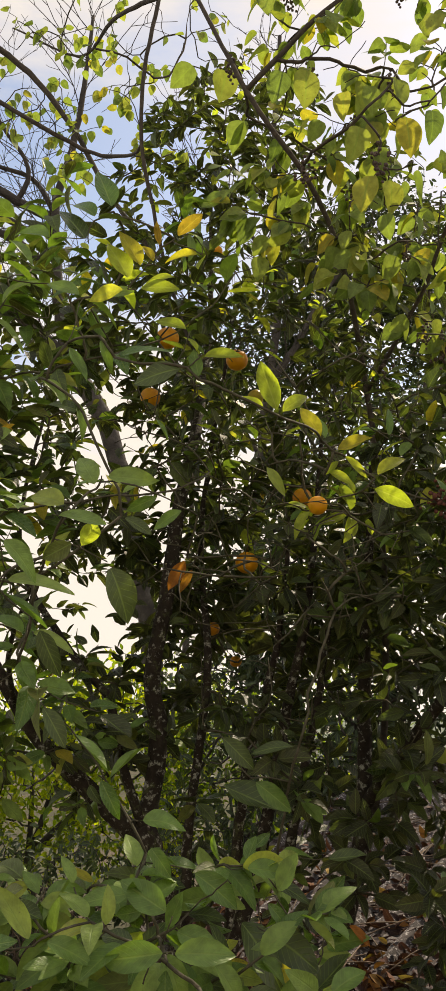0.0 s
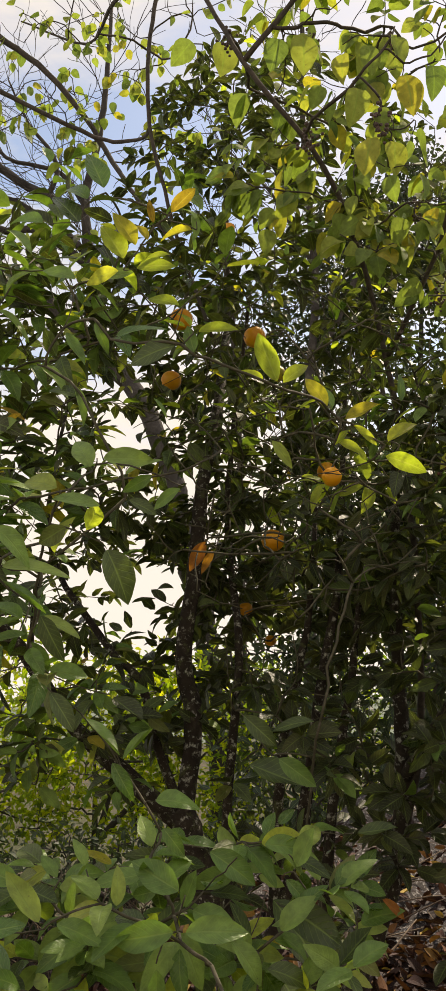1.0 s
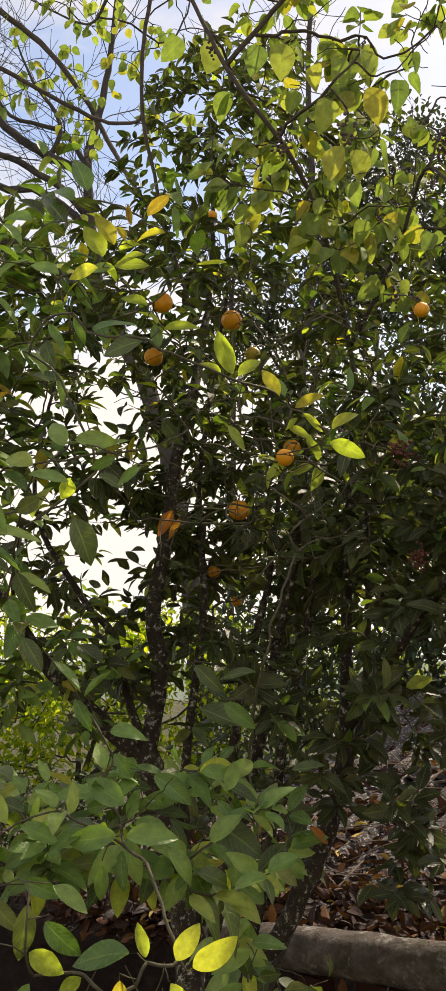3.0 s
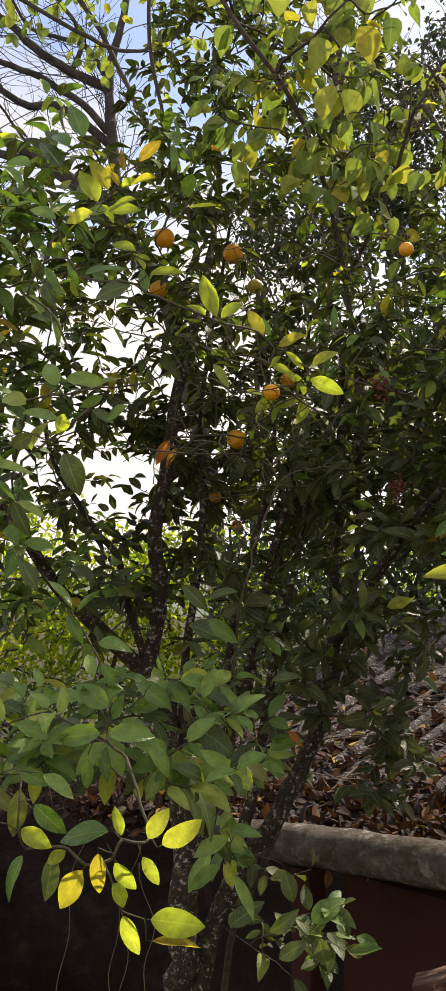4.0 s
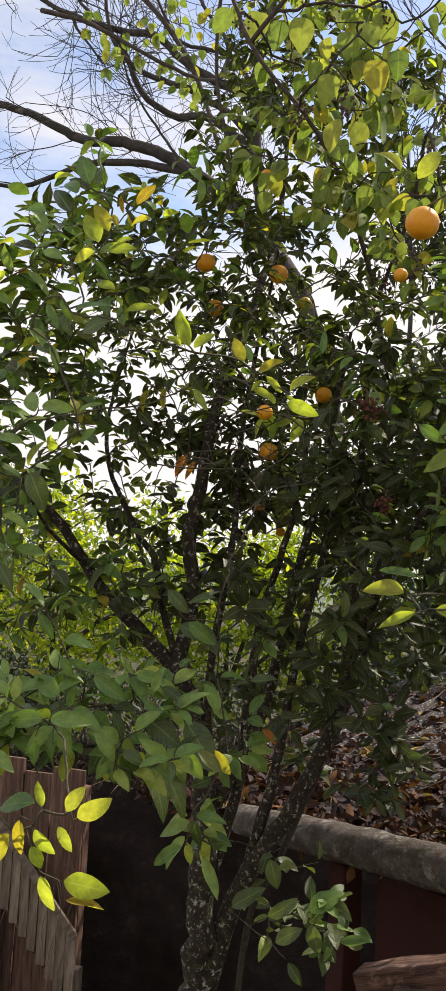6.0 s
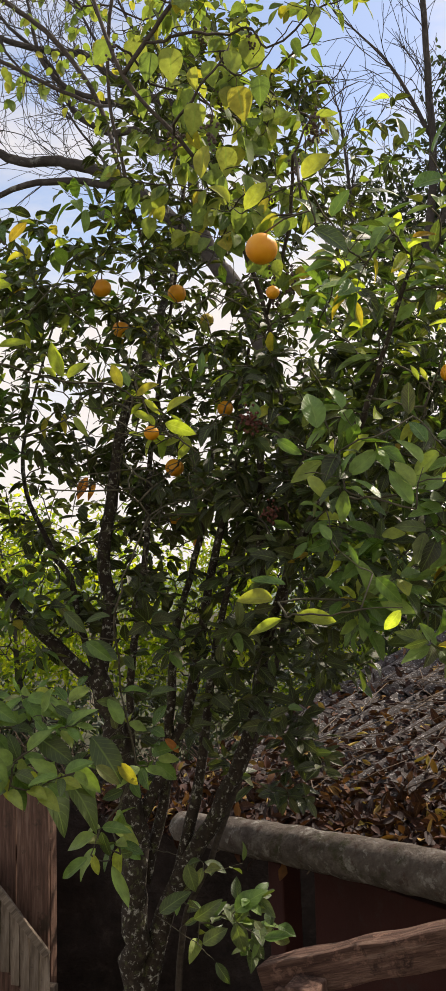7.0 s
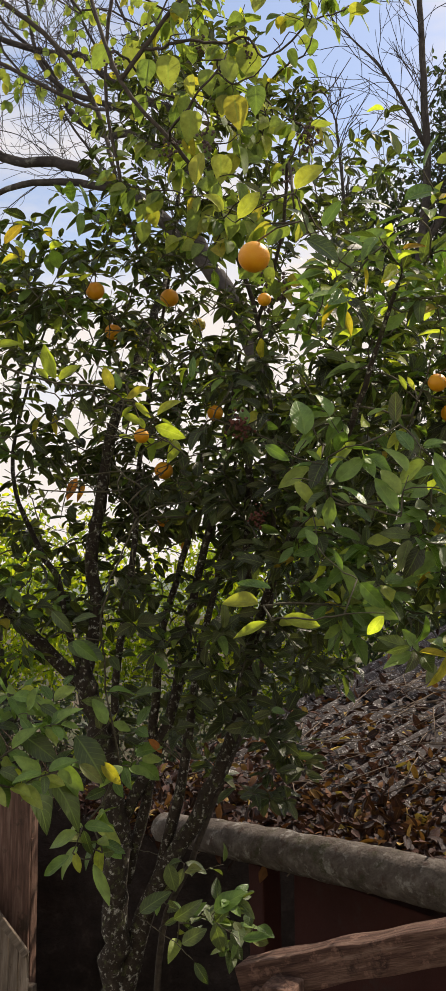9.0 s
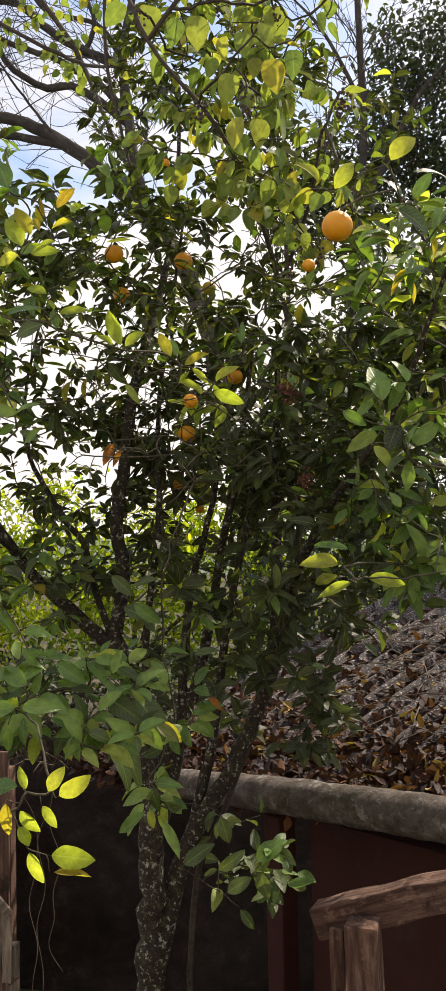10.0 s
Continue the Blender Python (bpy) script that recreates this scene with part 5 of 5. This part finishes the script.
for c, r, n, per, size in [((0.36, 2.38, 4.12), (0.42, 0.24, 0.38), 62, 6, 0.078), ((0.52, 2.22, 3.70), (0.28, 0.18, 0.14), 24, 6, 0.076), ((-0.65, 3.6, 5.40), (0.70, 0.4, 0.55), 80, 4, 0.068),
                           ((0.50, 2.3, 4.58), (0.45, 0.3, 0.30), 58, 5, 0.078)]:
    for q in in_ball(vg.rng, n, c, r):
        line = vg.twig(q, 0.05, 0.05)
        for lf in leaves_on(line, max(2, int(per + vg.rng.normal(0, 1))), 0.22, vg.rng, np.array([0.1, 2.8, 3.8]), size, droop=0.95, face=0.9, up=0.35, radial=0.5, flat=1.0):
            vine_leaves.append((*lf, 4))
for q in in_ball(vg.rng, 90, (-0.6, 3.5, 5.2), (0.9, 0.5, 0.6)):
    vg.twig(q, 0.06, 0.05, 0.006, 0.6)
for q in in_ball(vg.rng, 70, (0.45, 2.3, 4.4), (0.5, 0.3, 0.5)):
    vg.twig(q, 0.05, 0.05, 0.005, 0.6)
vg.wood(vine, M_VINEBARK, M_VINEBARK, 0.0013, 2.4, 0.008)

# berry spikes
bb = bmesh.new()
rb = np.random.default_rng(3)
for k in range(26):
    q = rb.normal(0, 1, 3) * [0.009, 0.009, 0.022]
    bmesh.ops.create_icosphere(bb, subdivisions=1, radius=rb.uniform(0.0035, 0.0055), matrix=Matrix.Translation(q))
berry_me = bpy.data.meshes.new("berry_spike")
bb.to_mesh(berry_me)
bb.free()
berry_me.materials.append(M_BERRY)
VP = np.array(vg.pos)
for k in range(18):
    sel = VP[(VP[:, 2] > 3.5) & (VP[:, 1] < 2.7)]
    q = sel[rb.integers(len(sel))]
    ob = part("berry_spike", berry_me, vine, "drooping spike of small dark dry berries" if k == 0 else "", "stuff")
    ob.matrix_basis = pose(q[0], q[1], q[2] - 0.035, 0, 0, 50 * k) @ Matrix.Scale(0.9 + 0.15 * (k % 3), 4)

# a dried reddish seed head caught among the leaves
clump = bpy.data.meshes.new("seed_head")
bb = bmesh.new()
for k in range(60):
    q = rb.normal(0, 1, 3) * [0.014, 0.012, 0.020]
    bmesh.ops.create_icosphere(bb, subdivisions=1, radius=rb.uniform(0.003, 0.006), matrix=Matrix.Translation(q))
bb.to_mesh(clump)
bb.free()
clump.materials.append(M_SEED)
part("seed_head", clump, vine, "dry red-brown seed head", "stuff").matrix_basis = pose(0.521, 2.018, 3.089)
part("seed_head", clump, vine, "", "stuff").matrix_basis = pose(0.560, 2.060, 2.840, 0, 0, 70) @ Matrix.Scale(0.8, 4)

# ---------------- bare trees and woods behind ----------------
bare = thing("bare_tree", "large bare grey-barked tree with spreading limbs", "tree")
bg = Growth(31)
bg.limb("trunk", [(-0.95, 10, GROUND), (-1.15, 10, 3.0), (-1.6, 10, 5.4), (-2.05, 10, 6.29)], 0.13, 0.10, 0.3, 14)
bg.limb("limb", [(-2.0, 10, 6.2), (-2.67, 10, 6.98), (-3.06, 10, 7.36), (-3.63, 10, 7.73), (-4.2, 10, 7.96), (-4.75, 10, 8.05), (-5.6, 10, 8.5), (-6.8, 10, 8.9)], 0.10, 0.035, 0.12, 12)
bg.limb("limb", [(-3.2, 10, 7.45), (-3.87, 10.05, 7.66), (-4.7, 10.1, 7.77), (-5.8, 10.2, 7.6), (-6.6, 10.2, 7.9)], 0.055, 0.02, 0.12, 10)
bg.limb("limb", [(-1.95, 10, 6.1), (-2.3, 10, 6.8), (-2.46, 10, 7.88), (-2.5, 10, 8.55), (-2.3, 10, 9.55), (-2.2, 10.1, 11.2)], 0.08, 0.02, 0.12, 10)
bg.limb("limb", [(-2.47, 10, 8.32), (-2.95, 9.95, 8.56), (-3.4, 9.9, 8.86), (-3.78, 9.9, 9.24), (-4.29, 9.9, 9.37), (-4.95, 9.85, 9.65), (-5.41, 9.8, 9.92), (-6.07, 9.8, 10.38)], 0.060, 0.022, 0.12, 8)
bg.limb("limb", [(-2.46, 10, 7.65), (-2.81, 10, 7.96), (-3.18, 10.05, 8.22), (-3.5, 10.1, 8.24), (-3.8, 10.1, 8.43), (-4.05, 10.1, 8.66), (-4.37, 10.1, 9.32), (-4.96, 10.1, 9.95), (-5.43, 10.1, 10.54)], 0.055, 0.014, 0.12, 8)
bg.limb("limb", [(-2.51, 10, 7.83), (-2.82, 10, 8.19), (-3.08, 9.95, 8.34), (-3.31, 9.9, 8.49), (-3.76, 9.85, 8.67), (-4.06, 9.85, 8.87), (-4.35, 9.8, 9.26), (-4.48, 9.8, 9.88), (-4.68, 9.8, 10.58)], 0.048, 0.012, 0.12, 8)
bg.limb("limb", [(-2.95, 9.95, 8.56), (-2.85, 10, 8.87), (-2.92, 10, 9.16), (-3.22, 10, 9.6), (-3.48, 10, 10.22)], 0.034, 0.010, 0.12, 7)
bg.limb("limb", [(-2.48, 10, 8.39), (-2.63, 10.05, 8.64), (-2.84, 10.1, 8.95), (-3.24, 10.1, 9.11), (-3.53, 10.1, 9.23), (-3.79, 10.1, 9.65), (-4.11, 10.1, 10.32)], 0.036, 0.010, 0.12, 7)
bg.limb("limb", [(-3.37, 9.95, 7.6), (-3.74, 9.95, 8.1), (-4.1, 9.9, 8.67), (-4.33, 9.9, 9.37)], 0.020, 0.008, 0.12, 6)
bg.limb("limb", [(-4.95, 9.85, 9.65), (-4.84, 9.8, 9.43), (-4.63, 9.8, 9.16), (-4.44, 9.8, 8.91)], 0.024, 0.012, 0.12, 6)


def brush_out(g, counts, lengths, angle, lift, skip=0):
    """Three generations of ever finer shoots on the limbs of a leafless tree."""
    first, last = skip, len(g.pos)
    for n, (low, high) in zip(counts, lengths):
        g.shoots(n, first, last, low, high, angle, lift)
        first, last = last, len(g.pos)


brush_out(bg, (170, 420, 700), ((0.6, 1.5), (0.35, 0.9), (0.2, 0.5)), 0.65, 0.5, 24)
bg.wood(bare, M_GREYBARK, M_GREYBARK, 0.0030, 2.2, 0.05, sides=4)

bare2 = thing("bare_tree", "slender leafless tree with fine upright twigs", "tree")
b2 = Growth(37)
b2.limb("trunk", [(-0.3, 14, GROUND), (-0.2, 14, 6.0), (0.06, 14, 8.6), (0.06, 14, 10.2), (0.02, 14, 12.0), (0.1, 14, 14.0)], 0.11, 0.035, 0.3, 9)
b2.limb("limb", [(-0.1, 14, 7.7), (0.35, 14, 8.35), (0.9, 14, 9.4), (1.5, 14, 10.0)], 0.07, 0.02, 0.2, 8)
b2.limb("limb", [(0.05, 14, 9.4), (-0.5, 14, 10.6), (-1.2, 14, 11.5)], 0.04, 0.012, 0.2, 7)
brush_out(b2, (60, 150, 260), ((0.7, 1.7), (0.4, 1.0), (0.2, 0.6)), 0.7, 0.5, 30)
b2.wood(bare2, M_GREYBARK, M_GREYBARK, 0.0038, 2.2, 0.04, sides=4)

bare3 = thing("bare_tree", "thin distant leafless sapling against the sky", "tree")
b3 = Growth(41)
b3.limb("trunk", [(-1.4, 15, GROUND), (-1.3, 15, 6.0), (-1.35, 15, 8.6), (-1.5, 15, 10.5)], 0.08, 0.02, 0.3, 8)
brush_out(b3, (30, 80, 130), ((0.5, 1.2), (0.3, 0.8), (0.2, 0.5)), 0.7, 0.5, 22)
b3.wood(bare3, M_GREYBARK, M_GREYBARK, 0.005, 2.2, 0.03, sides=4)


def leafy(name, label, category, base, top, lobes, n, size, material, seed, trunk_r=0.06, limb_mat=M_GREYBARK):
    """A bush or tree: trunk, limbs to each lobe, twigs and thousands of small leaves in clumps."""
    ob = thing(name, label, category)
    g = Growth(seed)
    tops = [np.array(c) for c, r in lobes]
    mid = np.array([base[0], base[1], base[2] + 0.35 * (top - base[2])])
    g.limb("trunk", [base, tuple(mid * 0.5 + np.array(base) * 0.5 + [0.03, 0.02, 0]), tuple(mid)], trunk_r, trunk_r * 0.6, 0.2, 8)
    for c in tops:
        g.limb("limb", [tuple(mid), tuple(mid * 0.5 + c * 0.5 + [0, 0, 0.1]), tuple(c)], trunk_r * 0.5, 0.01, 0.2, 6)
    P, D, N, S = [], [], [], []
    vol = np.array([np.prod(r) ** (2 / 3) for c, r in lobes])
    for (c, r), share in zip(lobes, vol / vol.sum()):
        clumps = in_ball(g.rng, max(6, int(n * share / 22)), c, r, 0.45)
        for q in clumps:
            g.twig(q, 0.25, 0.1, 0.02)
            k = 22
            P.append(q + g.rng.normal(0, 1, (k, 3)) * size * 1.5)
            D.append(g.rng.normal(0, 1, (k, 3)) + [0, 0, -0.2])
            N.append(g.rng.normal(0, 0.6, (k, 3)) + [0, 0, 0.8])
            S.append(size * g.rng.uniform(0.7, 1.3, k))
    g.wood(ob, limb_mat, limb_mat, 0.004, 2.2, 0.03, sides=4)
    P, D, N, S = map(np.concatenate, (P, D, N, S))
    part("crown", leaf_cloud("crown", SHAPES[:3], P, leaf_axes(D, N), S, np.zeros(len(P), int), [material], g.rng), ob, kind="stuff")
    return ob


leafy("bush", "yellow-green bush behind the tree, sunlight put into its leaf colour", "bush", (-3.4, 7.6, 0.9), 3.4, [((-3.6, 7.8, 2.5), (1.0, 0.7, 1.0)), ((-2.7, 7.9, 2.3), (0.8, 0.6, 1.05))], 6000, 0.075, M_HEDGE_SUNLIT, 51)
leafy("bush", "bright green bush on the bank, sunlight put into its leaf colour", "bush", (-1.9, 8.2, 0.9), 2.7, [((-1.9, 8.2, 2.25), (0.8, 0.6, 0.9)), ((-1.1, 8.6, 2.15), (0.7, 0.6, 1.0)), ((-1.5, 8.5, 2.75), (0.5, 0.4, 0.45))], 6200, 0.07, M_HEDGE_SUNLIT, 52)
leafy("bush", "low bright green bush beyond the shed", "bush", (-0.2, 8.9, 0.5), 2.5, [((-0.3, 8.9, 2.05), (0.8, 0.6, 1.05)), ((0.6, 9.0, 2.1), (0.8, 0.6, 1.1)), ((-0.7, 9.0, 2.8), (0.45, 0.4, 0.45))], 5600, 0.07, M_SHRUB, 53)
leafy("bush", "tall green bush at the end of the bank", "bush", (-5.2, 9.0, 0.4), 4.4, [((-5.2, 9.0, 2.8), (1.1, 0.8, 1.4)), ((-4.4, 9.2, 2.4), (0.8, 0.6, 1.3))], 4600, 0.08, M_SHRUB, 54)
leafy("bush", "low shrub with dark green leaves on the bank", "bush", (-1.3, 6.9, 1.0), 1.9, [((-1.5, 6.9, 1.48), (0.7, 0.4, 0.42)), ((-2.6, 6.8, 1.48), (0.8, 0.4, 0.42)), ((-0.4, 7.0, 1.48), (0.7, 0.4, 0.42)), ((-3.6, 6.9, 1.5), (0.7, 0.4, 0.42))], 5600, 0.065, M_EVERGREEN, 55, 0.04)
leafy("evergreen_tree", "tall dark evergreen tree beyond the shed", "tree", (1.4, 15.5, GROUND), 12.0, [((-1.1, 15.6, 8.6), (0.7, 0.7, 1.0)), ((-0.4, 15.5, 8.7), (0.7, 0.7, 1.1)), ((0.6, 15.4, 10.2), (0.6, 0.7, 1.5)), ((0.9, 15.3, 9.7), (0.9, 0.8, 1.2)), ((2.0, 15.6, 11.0), (1.1, 0.9, 1.4)), ((0.35, 15.3, 8.5), (0.7, 0.7, 0.8)), ((1.8, 15.5, 8.8), (1.1, 0.9, 1.3)), ((3.0, 15.6, 9.8), (1.1, 0.9, 1.6))], 13000, 0.13, M_EVERGREEN, 56, 0.2)
leafy("evergreen_tree", "dark leafy evergreen behind the shed roof", "tree", (1.4, 7.4, GROUND), 5.0, [((-0.15, 7.3, 2.55), (0.60, 0.5, 1.0)), ((-0.10, 7.4, 3.8), (0.55, 0.5, 0.75)), ((0.6, 7.4, 4.2), (0.7, 0.6, 0.8)), ((1.5, 7.4, 4.6), (0.9, 0.7, 0.8)), ((0.6, 7.3, 3.0), (0.8, 0.6, 1.4)), ((1.5, 7.3, 3.3), (0.9, 0.7, 1.5)), ((2.5, 7.1, 3.6), (1.0, 0.7, 1.6))], 17000, 0.085, M_EVERGREEN, 57, 0.1)

# dry stalks and brush along the top of the bank and below the front leaves
sv, sf, base = [], [], 0
for k in range(520):
    x, y = rng0.uniform(-4.5, 0.6), rng0.uniform(6.1, 6.8)
    q = Vector((x, y, 1.02))
    d = Vector((rng0.normal(0, 0.25), rng0.normal(-0.2, 0.2), rng0.uniform(0.05, 0.75)))
    w, g = tube_arrays([tuple(q), tuple(q + d * 0.6), tuple(q + d + Vector((0.05 * rng0.normal(), 0, -0.08)))], [0.005, 0.004, 0.002], 4)
    sv.append(w)
    sf += [[i + base for i in h] for h in g]
    base += len(w)
tagged(new("dry_brush", mesh_data("dry_brush", np.concatenate(sv), sf, [M_STALK])), "dry brown stalks on top of the bank", "brush", kind="stuff")

# ---------------- single leaves, nearest the camera ----------------


def single_leaves(ls, shapes, name, parent, limit, rng):
    data = {}
    for p, d, n, s, c, *broad in ls[:limit]:
        w = int(rng.integers(len(shapes)))
        key = (w, c)
        if key not in data:
            sv_, sf_, su_ = shapes[w]
            data[key] = mesh_data(name, sv_, sf_, [M_LEAF1[PALETTE[c]]], True, None, su_)
        ob = new(name, data[key])
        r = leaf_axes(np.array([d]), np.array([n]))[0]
        ob.matrix_basis = Matrix.LocRotScale(p, Matrix(r.tolist()).to_quaternion(), (s * (broad[0] if broad else 1.0), s, s))
        ob.parent = parent


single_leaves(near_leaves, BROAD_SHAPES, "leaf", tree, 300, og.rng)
vine_leaves.sort(key=lambda a: a[0][1])
vine_leaves = placed_vine + sunlit_gaps(vine_leaves, 0.03)
single_leaves(vine_leaves, VINE_SHAPES, "leaf", vine, 300, vg.rng)
if len(vine_leaves) > 300:
    pos, rot, size, col = unpack(vine_leaves[300:])
    part("foliage", leaf_cloud("foliage", VINE_SHAPES, pos, rot, size, col * 0, [M_LEAFN["vine"]], vg.rng), vine, kind="stuff")
